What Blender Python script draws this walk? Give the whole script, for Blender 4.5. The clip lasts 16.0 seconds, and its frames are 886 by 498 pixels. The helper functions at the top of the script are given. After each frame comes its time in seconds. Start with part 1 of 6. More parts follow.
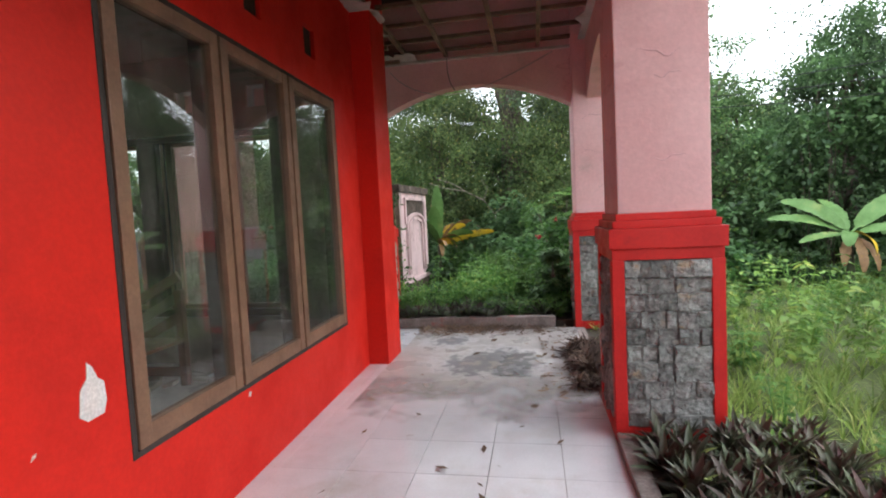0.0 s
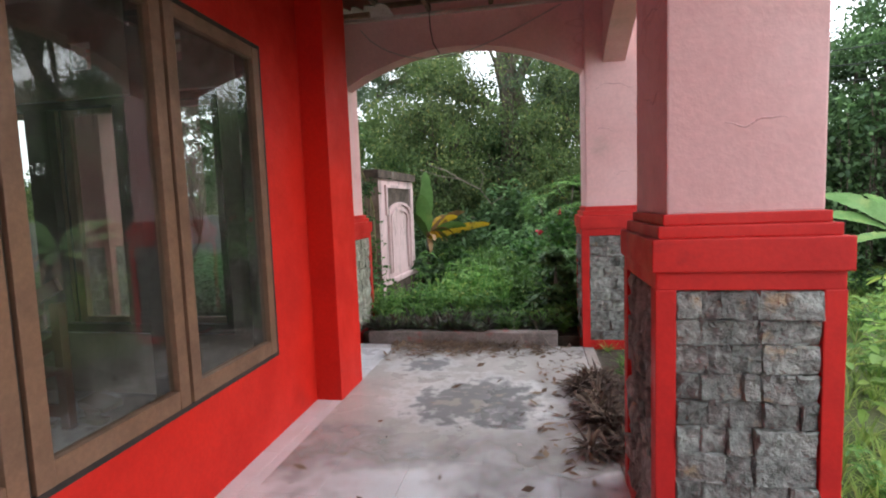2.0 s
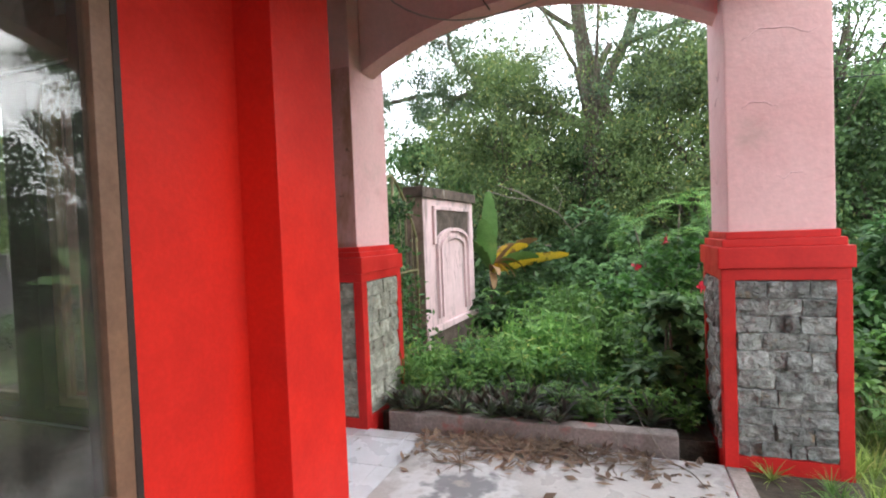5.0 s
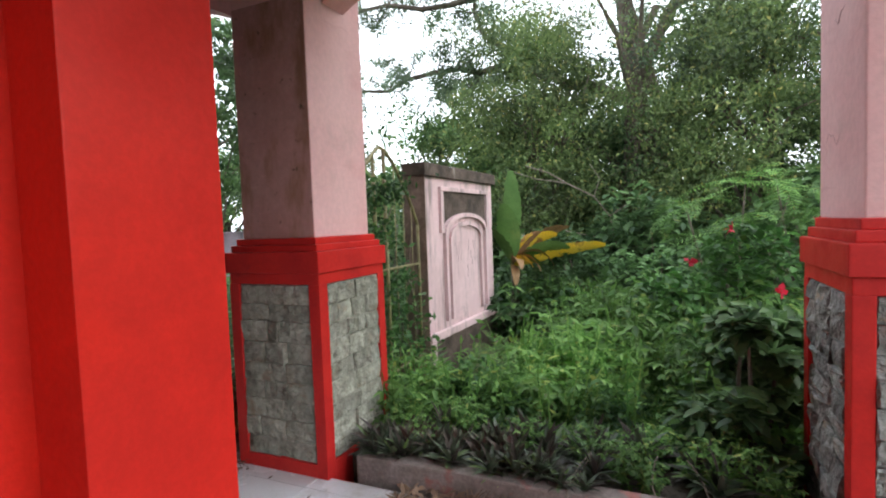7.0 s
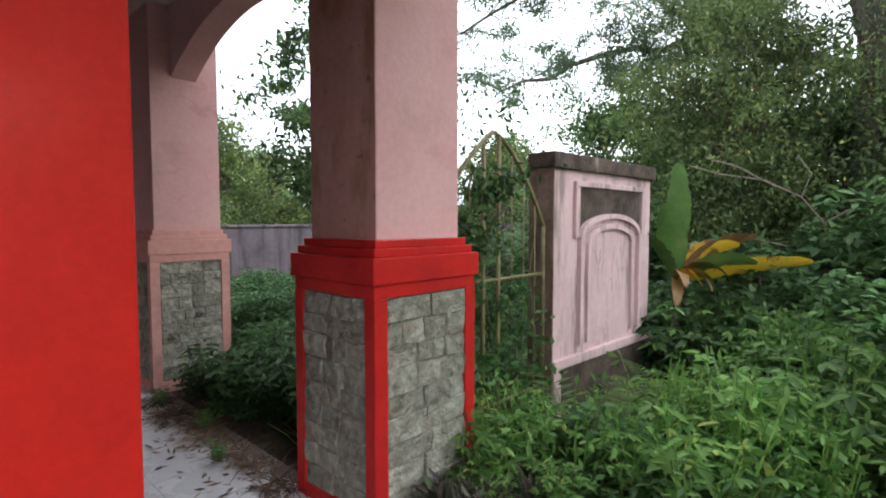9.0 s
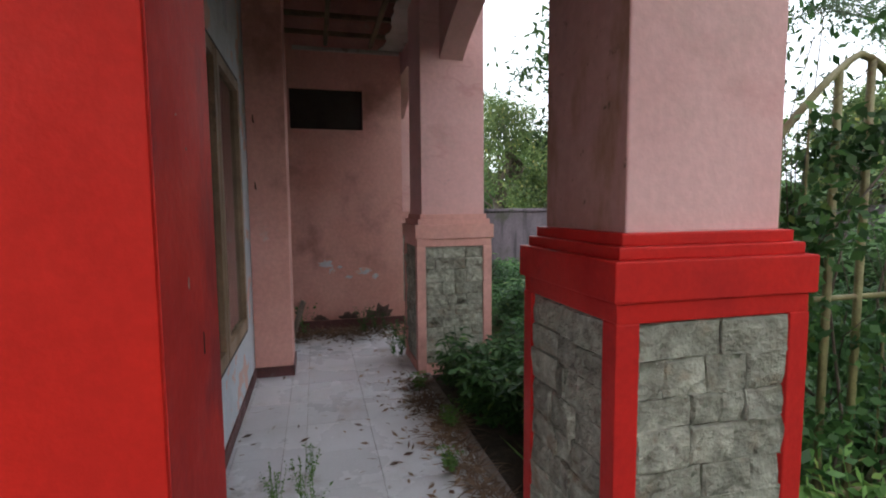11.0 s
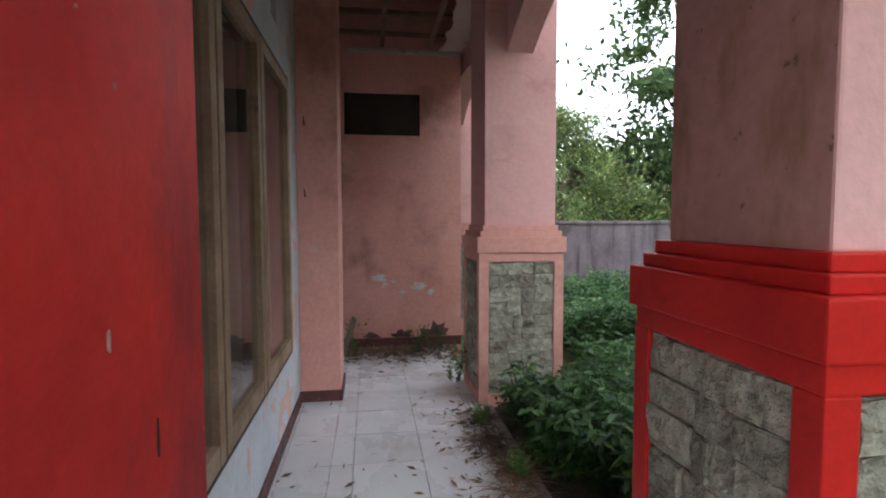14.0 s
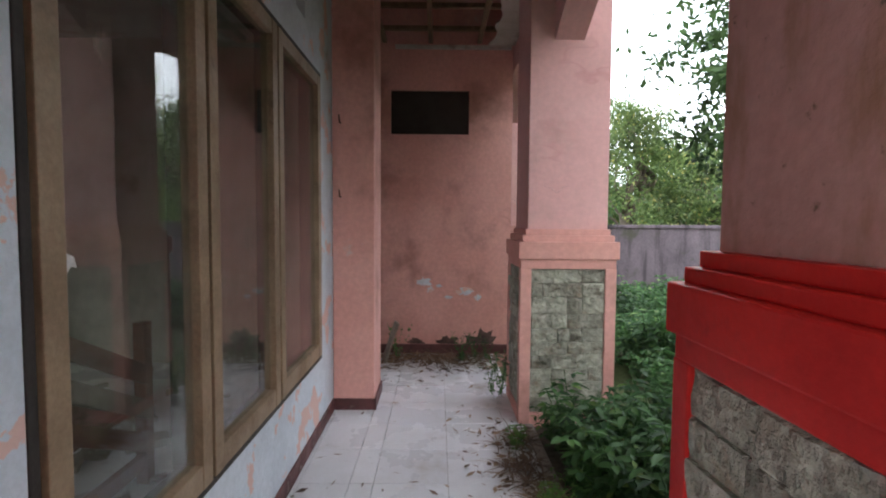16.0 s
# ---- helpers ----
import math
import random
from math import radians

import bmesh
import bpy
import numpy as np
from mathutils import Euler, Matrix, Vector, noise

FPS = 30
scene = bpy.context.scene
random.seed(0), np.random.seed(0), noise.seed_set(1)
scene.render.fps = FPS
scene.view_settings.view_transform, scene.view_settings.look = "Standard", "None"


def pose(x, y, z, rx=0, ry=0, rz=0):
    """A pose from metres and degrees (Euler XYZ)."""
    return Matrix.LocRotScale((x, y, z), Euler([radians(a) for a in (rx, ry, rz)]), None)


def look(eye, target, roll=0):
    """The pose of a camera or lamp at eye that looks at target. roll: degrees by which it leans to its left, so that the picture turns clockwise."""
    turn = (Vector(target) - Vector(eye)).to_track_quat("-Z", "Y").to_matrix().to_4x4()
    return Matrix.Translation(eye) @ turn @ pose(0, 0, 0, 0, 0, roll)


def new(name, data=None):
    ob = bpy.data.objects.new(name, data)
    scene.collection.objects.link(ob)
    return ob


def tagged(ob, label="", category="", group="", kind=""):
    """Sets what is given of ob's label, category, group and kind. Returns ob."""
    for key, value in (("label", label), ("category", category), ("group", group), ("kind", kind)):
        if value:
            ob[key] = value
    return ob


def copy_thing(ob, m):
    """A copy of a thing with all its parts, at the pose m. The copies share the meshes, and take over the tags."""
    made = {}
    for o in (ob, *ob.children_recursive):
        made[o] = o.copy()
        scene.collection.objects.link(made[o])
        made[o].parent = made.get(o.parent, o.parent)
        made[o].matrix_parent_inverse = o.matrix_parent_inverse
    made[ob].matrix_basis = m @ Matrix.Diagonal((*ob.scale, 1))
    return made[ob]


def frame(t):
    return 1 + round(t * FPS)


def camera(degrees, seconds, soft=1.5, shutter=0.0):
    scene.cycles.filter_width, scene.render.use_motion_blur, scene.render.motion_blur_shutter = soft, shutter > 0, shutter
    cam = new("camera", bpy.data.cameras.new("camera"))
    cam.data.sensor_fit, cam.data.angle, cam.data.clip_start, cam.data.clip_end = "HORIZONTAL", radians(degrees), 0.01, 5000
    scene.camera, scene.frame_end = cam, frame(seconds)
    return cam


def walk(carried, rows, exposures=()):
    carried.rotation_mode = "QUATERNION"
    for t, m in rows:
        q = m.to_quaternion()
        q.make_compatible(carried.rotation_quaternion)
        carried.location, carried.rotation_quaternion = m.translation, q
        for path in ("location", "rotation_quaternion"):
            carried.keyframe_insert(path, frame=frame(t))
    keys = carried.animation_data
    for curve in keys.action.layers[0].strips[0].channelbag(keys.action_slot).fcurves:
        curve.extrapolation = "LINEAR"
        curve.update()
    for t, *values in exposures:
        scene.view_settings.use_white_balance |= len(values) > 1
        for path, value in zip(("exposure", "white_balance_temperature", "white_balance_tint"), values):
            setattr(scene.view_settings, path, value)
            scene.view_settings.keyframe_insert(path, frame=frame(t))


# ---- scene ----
cam = camera(82.9, 16.0, soft=2.0)
METRES, EYE, TILT, LEAN, TURN = 8.0, 1.4, 0.0, 0.0, 10.8
PATH = [
    (0, (-0.007, 0.026, 1.39), (-0.369, 1.989, 1.261), -2.9),
    (0.5, (0.031, 0.283, 1.408), (-0.38, 2.237, 1.296), -2.0),
    (1, (-0.027, 0.543, 1.389), (-0.385, 2.505, 1.23), -1.6),
    (1.5, (-0.092, 0.846, 1.401), (-0.396, 2.814, 1.213), -1.9),
    (2, (0.01, 1.184, 1.416), (-0.357, 3.142, 1.242), -2.1),
    (2.5, (0.015, 1.483, 1.399), (-0.395, 3.434, 1.232), -1.2),
    (3, (-0.04, 1.792, 1.432), (-0.491, 3.737, 1.322), -2.1),
    (3.5, (0.031, 2.109, 1.41), (-0.549, 4.021, 1.345), -2.8),
    (4, (0.071, 2.352, 1.415), (-0.568, 4.245, 1.314), -2.3),
    (4.5, (-0.024, 2.62, 1.414), (-0.652, 4.518, 1.334), -2.4),
    (4.7, (-0.068, 2.711, 1.4), (-0.709, 4.605, 1.345), -2.3),
    (6.8, (-0.163, 3.786, 1.412), (-0.963, 5.616, 1.313), -1.7),
    (7, (-0.181, 3.88, 1.39), (-0.983, 5.709, 1.286), -2.1),
    (7.5, (-0.096, 4.14, 1.428), (-1.051, 5.893, 1.306), 0.3),
    (8, (0.003, 4.21, 1.416), (-0.973, 5.952, 1.303), -0.9),
    (8.5, (-0.088, 4.445, 1.382), (-1.184, 6.111, 1.237), -0.9),
    (9, (-0.204, 4.694, 1.418), (-1.56, 6.161, 1.31), -0.0),
    (9.5, (-0.218, 4.953, 1.422), (-1.844, 6.114, 1.35), -0.2),
    (10, (-0.294, 5.099, 1.451), (-2.083, 5.989, 1.363), -0.3),
    (10.2, (-0.365, 5.127, 1.432), (-2.184, 5.95, 1.308), -0.2),
    (12.3, (-0.986, 5.409, 1.412), (-2.981, 5.505, 1.318), -0.9),
    (12.5, (-1.012, 5.395, 1.411), (-3.007, 5.513, 1.318), -1.1),
    (13, (-1.067, 5.351, 1.401), (-3.052, 5.567, 1.284), -1.2),
    (13.5, (-1.105, 5.319, 1.394), (-3.084, 5.576, 1.258), -0.3),
    (14, (-1.115, 5.278, 1.397), (-3.091, 5.563, 1.279), -0.1),
    (14.5, (-1.123, 5.237, 1.391), (-3.097, 5.54, 1.279), 0.1),
    (15, (-1.148, 5.241, 1.385), (-3.123, 5.527, 1.25), 0.9),
    (15.5, (-1.23, 5.346, 1.38), (-3.218, 5.527, 1.258), -0.6),
    (16, (-1.34, 5.502, 1.399), (-3.337, 5.524, 1.289), 0.4),
]
walk(cam, [(t, look(eye, target, roll)) for t, eye, target, roll in PATH],
     exposures=[(0.0, 0.24), (0.5, 0.08), (1.0, 0.06), (2.0, 0.20), (2.5, 0.25), (3.5, 0.50), (4.5, 0.66), (7.0, 0.27), (9.0, -0.03), (9.5, -0.2), (10.0, -0.43), (12.5, 0.18), (15.0, 0.27), (16.0, 0.45)])

# ---- world, sun, exposure ----
world = bpy.data.worlds.new("overcast_evening")
scene.world = world
world.use_nodes = True
wn = world.node_tree.nodes
wl = world.node_tree.links
sky = wn.new("ShaderNodeTexSky")
sky.sky_type = 'NISHITA'
sky.sun_disc = False
sky.sun_elevation = radians(24)
sky.sun_rotation = radians(75)
sky.air_density, sky.dust_density, sky.ozone_density = 1.0, 4.0, 1.0
hs = wn.new("ShaderNodeHueSaturation")
hs.inputs["Saturation"].default_value = 0.45
wl.new(sky.outputs["Color"], hs.inputs["Color"])
cloud = wn.new("ShaderNodeMix")
cloud.data_type = 'RGBA'
cloud.inputs["Factor"].default_value = 0.7
cloud.inputs[7].default_value = (12.8, 13.6, 15.0, 1)
wl.new(hs.outputs["Color"], cloud.inputs[6])
wl.new(cloud.outputs[2], wn["Background"].inputs["Color"])
wn["Background"].inputs["Strength"].default_value = 0.27
sun_data = bpy.data.lights.new("sun", 'SUN')
sun_data.energy, sun_data.angle, sun_data.color = 0.55, radians(40), (1.0, 0.95, 0.88)
sun = new("sun", sun_data)
sun.matrix_world = look((12, 1.5, 6), (0, 4, 0))


# ---- helpers of this scene ----
rnd = random.Random(7)
nrs = np.random.RandomState(11)


def box(bm, x0, x1, y0, y1, z0, z1, bevel=0.0):
    vs = [bm.verts.new((x, y, z)) for z in (z0, z1) for x, y in ((x0, y0), (x1, y0), (x1, y1), (x0, y1))]
    fs = [bm.faces.new([vs[i] for i in q]) for q in
          ((3, 2, 1, 0), (4, 5, 6, 7), (0, 1, 5, 4), (1, 2, 6, 5), (2, 3, 7, 6), (3, 0, 4, 7))]
    if bevel:
        es = {e for f in fs for e in f.edges}
        bmesh.ops.bevel(bm, geom=list(es), offset=bevel, segments=2, affect='EDGES', profile=0.6)
    return vs


def solid(x0, x1, y0, y1, z0, z1, bevel=0.0):
    bm = bmesh.new()
    box(bm, x0, x1, y0, y1, z0, z1, bevel)
    return bm


def tube(bm, pts, radii, seg=7):
    """A tapered tube along pts."""
    rings = []
    for i, p in enumerate(pts):
        p = Vector(p)
        a = Vector(pts[max(i - 1, 0)])
        b = Vector(pts[min(i + 1, len(pts) - 1)])
        d = (b - a).normalized()
        u = d.orthogonal().normalized() if i == 0 else (prev - d * prev.dot(d)).normalized()
        prev = u
        v = d.cross(u)
        r = radii[i] if not isinstance(radii, (int, float)) else radii
        rings.append([bm.verts.new(p + (u * math.cos(k * 2 * math.pi / seg) + v * math.sin(k * 2 * math.pi / seg)) * r) for k in range(seg)])
    for a, b in zip(rings, rings[1:]):
        for k in range(seg):
            bm.faces.new((a[k], a[(k + 1) % seg], b[(k + 1) % seg], b[k]))
    bm.faces.new(rings[0][::-1])
    bm.faces.new(rings[-1])
    for f in bm.faces:
        f.smooth = True


def mesh_of(name, bm, material):
    bmesh.ops.recalc_face_normals(bm, faces=bm.faces[:])
    me = bpy.data.meshes.new(name)
    bm.to_mesh(me)
    bm.free()
    me.materials.append(material)
    return me


def part(name, bm, material, parent=None, label=""):
    ob = new(name, mesh_of(name, bm, material))
    if parent:
        ob.parent = parent
    return tagged(ob, label)


def structure(name, bm, material, label="", category=""):
    return tagged(part(name, bm, material), label, category, "", "structure")


def thing(name, label, category, group="", at=(0, 0, 0)):
    ob = new(name)
    ob.empty_display_size = 0.1
    ob.location = at
    return tagged(ob, label, category, group)


def fast_mesh(name, verts, faces, material, smooth=False):
    me = bpy.data.meshes.new(name)
    verts = np.asarray(verts, dtype=np.float32)
    faces = np.asarray(faces, dtype=np.int32)
    me.vertices.add(len(verts))
    me.vertices.foreach_set("co", verts.ravel())
    n = faces.shape[1]
    me.loops.add(faces.size)
    me.loops.foreach_set("vertex_index", faces.ravel())
    me.polygons.add(len(faces))
    me.polygons.foreach_set("loop_start", np.arange(0, faces.size, n, dtype=np.int32))
    me.update(calc_edges=True)
    me.materials.append(material)
    if smooth:
        me.polygons.foreach_set("use_smooth", np.ones(len(faces), dtype=bool))
    return me


# ---- materials ----
def material(name, base, dark=None, scale=3.0, lo=0.35, hi=0.7, rough=0.7, bump=0.15, grain=90.0, grain_mix=0.25,
             stain=None, stain_scale=1.2, stain_lo=0.55, stain_hi=0.7, stain_stretch=(1, 1, 1), spread=0.0,
             island=False, metallic=0.0, spec=0.5, world_coords=False, bump_depth=0.01, crack=None, crack_scale=2.0, crack_width=0.006, crack_stretch=(1, 1, 1), stain2=None, s2_scale=4.0, s2_lo=0.6, s2_hi=0.64):
    """Painted, mineral or organic surface: two tones in large noise, fine grain, stains and a bump."""
    m = bpy.data.materials.new(name)
    m.use_nodes = True
    nt = m.node_tree
    n, l = nt.nodes, nt.links
    p = n["Principled BSDF"]
    if world_coords:
        co = n.new("ShaderNodeNewGeometry").outputs["Position"]
    else:
        co = n.new("ShaderNodeTexCoord").outputs["Object"]
    info = n.new("ShaderNodeObjectInfo")
    if not world_coords:
        add = n.new("ShaderNodeVectorMath")
        mul = n.new("ShaderNodeMath")
        mul.operation = 'MULTIPLY'
        mul.inputs[1].default_value = 37.0
        l.new(info.outputs["Random"], mul.inputs[0])
        l.new(co, add.inputs[0])
        l.new(mul.outputs[0], add.inputs[1])
        co = add.outputs[0]

    def noise_ramp(sc, a, b, detail=5.0, stretch=None):
        c = co
        if stretch:
            mp = n.new("ShaderNodeMapping")
            mp.inputs["Scale"].default_value = stretch
            l.new(co, mp.inputs["Vector"])
            c = mp.outputs[0]
        t = n.new("ShaderNodeTexNoise")
        t.inputs["Scale"].default_value = sc
        t.inputs["Detail"].default_value = detail
        t.inputs["Roughness"].default_value = 0.62
        l.new(c, t.inputs["Vector"])
        r = n.new("ShaderNodeMapRange")
        r.interpolation_type = 'SMOOTHSTEP'
        r.inputs["From Min"].default_value = a
        r.inputs["From Max"].default_value = b
        l.new(t.outputs["Fac"], r.inputs["Value"])
        return t.outputs["Fac"], r.outputs["Result"]

    def mix(fac, a, b, mode='MIX', amount=None):
        x = n.new("ShaderNodeMix")
        x.data_type = 'RGBA'
        x.blend_type = mode
        if amount is not None:
            x.inputs["Factor"].default_value = amount
        else:
            l.new(fac, x.inputs["Factor"])
        for sock, v in ((6, a), (7, b)):
            if isinstance(v, tuple):
                x.inputs[sock].default_value = (*v, 1)
            else:
                l.new(v, x.inputs[sock])
        return x.outputs[2]

    dark = dark or tuple(v * 0.7 for v in base)
    _, f = noise_ramp(scale, lo, hi)
    colour = mix(f, base, dark)
    g_raw, g = noise_ramp(grain, 0.3, 0.75, 3.0)
    gc = n.new("ShaderNodeMapRange")
    gc.inputs["To Min"].default_value = 1.0 - grain_mix
    gc.inputs["To Max"].default_value = 1.0
    l.new(g, gc.inputs["Value"])
    colour = mix(None, colour, gc.outputs[0], 'MULTIPLY', 1.0)
    if stain:
        _, s = noise_ramp(stain_scale, stain_lo, stain_hi, 7.0, stain_stretch)
        colour = mix(s, colour, stain)
    if stain2:
        _, s = noise_ramp(s2_scale, s2_lo, s2_hi, 8.0)
        colour = mix(s, colour, stain2)
    if crack:
        raw, _ = noise_ramp(crack_scale, 0.3, 0.7, 2.5, crack_stretch)
        off = n.new("ShaderNodeMath")
        off.operation = 'SUBTRACT'
        off.inputs[1].default_value = 0.56
        l.new(raw, off.inputs[0])
        ab = n.new("ShaderNodeMath")
        ab.operation = 'ABSOLUTE'
        l.new(off.outputs[0], ab.inputs[0])
        line = n.new("ShaderNodeMapRange")
        line.inputs["From Min"].default_value = crack_width
        line.inputs["From Max"].default_value = 0.0
        line.inputs["To Max"].default_value = 0.5
        l.new(ab.outputs[0], line.inputs["Value"])
        _, where = noise_ramp(0.9, 0.50, 0.66, 2.0)
        part_of = n.new("ShaderNodeMath")
        part_of.operation = 'MULTIPLY'
        l.new(line.outputs[0], part_of.inputs[0])
        l.new(where, part_of.inputs[1])
        colour = mix(part_of.outputs[0], colour, crack)
    if spread:
        src = n.new("ShaderNodeNewGeometry").outputs["Random Per Island"] if island else info.outputs["Random"]
        v = n.new("ShaderNodeMapRange")
        v.inputs["To Min"].default_value = 1.0 - spread
        v.inputs["To Max"].default_value = 1.0 + spread
        l.new(src, v.inputs["Value"])
        colour = mix(None, colour, v.outputs[0], 'MULTIPLY', 1.0)
    l.new(colour, p.inputs["Base Color"])
    p.inputs["Metallic"].default_value = metallic
    p.inputs["Specular IOR Level"].default_value = spec
    rr = n.new("ShaderNodeMapRange")
    rr.inputs["To Min"].default_value = max(rough - 0.12, 0.03)
    rr.inputs["To Max"].default_value = min(rough + 0.12, 1.0)
    l.new(f, rr.inputs["Value"])
    l.new(rr.outputs[0], p.inputs["Roughness"])
    if bump:
        hgt = n.new("ShaderNodeMath")
        hgt.operation = 'ADD'
        l.new(g_raw, hgt.inputs[0])
        l.new(f, hgt.inputs[1])
        b = n.new("ShaderNodeBump")
        b.inputs["Strength"].default_value = bump
        b.inputs["Distance"].default_value = bump_depth
        l.new(hgt.outputs[0], b.inputs["Height"])
        l.new(b.outputs[0], p.inputs["Normal"])
    return m


def leaf_material(name, a, b, yellow=None, yellow_share=0.06, rough=0.5, translucent=0.4):
    """Leaves: each blade has a tone of its own and lets some light through."""
    m = bpy.data.materials.new(name)
    m.use_nodes = True
    n, l = m.node_tree.nodes, m.node_tree.links
    p = n["Principled BSDF"]
    geo = n.new("ShaderNodeNewGeometry")
    ramp = n.new("ShaderNodeValToRGB")
    ramp.color_ramp.elements[0].color = (*a, 1)
    ramp.color_ramp.elements[1].color = (*b, 1)
    if yellow:
        ramp.color_ramp.elements[1].position = 1.0 - yellow_share
        e = ramp.color_ramp.elements.new(1.0)
        e.color = (*yellow, 1)
    l.new(geo.outputs["Random Per Island"], ramp.inputs["Fac"])
    # Patchy world noise scales the colour, imitating shaded gaps and lit clumps.
    tn = n.new("ShaderNodeTexNoise")
    tn.inputs["Scale"].default_value = 0.9
    tn.inputs["Detail"].default_value = 5.0
    l.new(geo.outputs["Position"], tn.inputs["Vector"])
    mr = n.new("ShaderNodeMapRange")
    mr.inputs["From Min"].default_value = 0.3
    mr.inputs["From Max"].default_value = 0.7
    mr.inputs["To Min"].default_value = 0.32
    mr.inputs["To Max"].default_value = 1.65
    l.new(tn.outputs["Fac"], mr.inputs["Value"])
    mx = n.new("ShaderNodeMix")
    mx.data_type, mx.blend_type = 'RGBA', 'MULTIPLY'
    mx.inputs["Factor"].default_value = 1.0
    l.new(ramp.outputs["Color"], mx.inputs[6])
    l.new(mr.outputs[0], mx.inputs[7])
    l.new(mx.outputs[2], p.inputs["Base Color"])
    p.inputs["Roughness"].default_value = rough
    p.inputs["Specular IOR Level"].default_value = 0.35
    tr = n.new("ShaderNodeBsdfTranslucent")
    l.new(mx.outputs[2], tr.inputs["Color"])
    ms = n.new("ShaderNodeMixShader")
    ms.inputs[0].default_value = translucent
    l.new(p.outputs[0], ms.inputs[1])
    l.new(tr.outputs[0], ms.inputs[2])
    l.new(ms.outputs[0], n["Material Output"].inputs["Surface"])
    return m


RED = material("red_paint", (0.66, 0.022, 0.013), (0.56, 0.018, 0.012), 1.6, spec=0.2, rough=0.55, bump=0.12, grain=45, grain_mix=0.10,
               stain=(0.44, 0.016, 0.012), stain_scale=1.8, stain_lo=0.60, stain_hi=0.85)
RED_WORN = material("red_paint_worn", (0.62, 0.032, 0.024), (0.48, 0.026, 0.024), 1.7, spec=0.2, rough=0.6, bump=0.18, grain=40, grain_mix=0.12,
                    stain=(0.27, 0.024, 0.030), stain_scale=4.2, stain_lo=0.50, stain_hi=0.72, stain_stretch=(1, 1, 0.45),
                    stain2=(0.55, 0.20, 0.17), s2_scale=14.0, s2_lo=0.705, s2_hi=0.72)
RED_TRIM = material("red_trim_paint", (0.62, 0.028, 0.024), (0.50, 0.022, 0.021), 3.0, spec=0.2, rough=0.5, bump=0.12, grain=50, grain_mix=0.10,
                    stain=(0.36, 0.02, 0.02), stain_scale=3.5, stain_lo=0.6, stain_hi=0.75)
PINK = material("pink_plaster", (0.80, 0.49, 0.48), (0.73, 0.42, 0.41), 1.5, rough=0.8, bump=0.25, grain=30, grain_mix=0.08,
                stain=(0.66, 0.34, 0.33), stain_scale=2.2, stain_lo=0.55, stain_hi=0.80, stain_stretch=(1, 1, 1.6),
                crack=(0.55, 0.25, 0.24), crack_scale=1.5, crack_width=0.016, crack_stretch=(0.8, 0.8, 2.0),
                stain2=(0.42, 0.30, 0.25), s2_scale=1.3, s2_lo=0.57, s2_hi=0.86)
SALMON = material("salmon_plaster", (0.76, 0.41, 0.36), (0.68, 0.34, 0.29), 1.3, rough=0.85, bump=0.25, grain=26, grain_mix=0.12,
                  stain=(0.34, 0.17, 0.14), stain_scale=1.6, stain_lo=0.49, stain_hi=0.76,
                  crack=(0.45, 0.20, 0.17), crack_scale=1.4, crack_width=0.008,
                  stain2=(0.62, 0.47, 0.45), s2_scale=1.7, s2_lo=0.66, s2_hi=0.72)
PEEL = material("peeling_pale_blue_paint", (0.66, 0.70, 0.76), (0.54, 0.58, 0.64), 2.0, rough=0.8, bump=0.35, grain=40, grain_mix=0.12,
                stain=(0.68, 0.45, 0.40), stain_scale=3.4, stain_lo=0.57, stain_hi=0.585,
                stain2=(0.40, 0.38, 0.36), s2_scale=2.2, s2_lo=0.60, s2_hi=0.75)
INSIDE = material("dirty_inside_plaster", (0.44, 0.42, 0.37), (0.29, 0.27, 0.235), 1.2, rough=0.9, bump=0.2, grain=40,
                  stain=(0.20, 0.17, 0.13), stain_scale=1.5, stain_lo=0.6, stain_hi=0.75)
STONE = material("split_grey_stone", (0.38, 0.385, 0.36), (0.23, 0.235, 0.22), 9.0, 0.3, 0.75, rough=0.9, bump=1.0, bump_depth=0.022, grain=26, grain_mix=0.5, spec=0.25,
                 stain=(0.36, 0.27, 0.18), stain_scale=7.0, stain_lo=0.58, stain_hi=0.72, spread=0.28,
                 stain2=(0.10, 0.10, 0.09), s2_scale=13.0, s2_lo=0.64, s2_hi=0.72)
STONE_GREEN = material("split_green_stone", (0.47, 0.47, 0.395), (0.33, 0.33, 0.265), 8.0, 0.3, 0.75, rough=0.9, bump=1.0, bump_depth=0.022, grain=20, grain_mix=0.42, spec=0.25,
                       stain=(0.26, 0.21, 0.15), stain_scale=6.0, stain_lo=0.53, stain_hi=0.72, spread=0.22,
                       stain2=(0.13, 0.12, 0.095), s2_scale=7.0, s2_lo=0.60, s2_hi=0.70)
MORTAR = material("dark_mortar", (0.22, 0.205, 0.175), rough=0.95, bump=0.4, grain=60, grain_mix=0.4)
FRAME = material("brown_window_paint", (0.23, 0.125, 0.075), (0.17, 0.09, 0.055), 4.0, rough=0.5, bump=0.12, grain=60, grain_mix=0.18,
                 stain=(0.10, 0.06, 0.04), stain_scale=5.0, stain_lo=0.62, stain_hi=0.75)
FRAME_TAN = material("faded_tan_window_paint", (0.34, 0.235, 0.145), (0.25, 0.165, 0.10), 4.0, rough=0.55, bump=0.15, grain=60, grain_mix=0.2,
                     stain=(0.14, 0.09, 0.055), stain_scale=5.0, stain_lo=0.58, stain_hi=0.74)
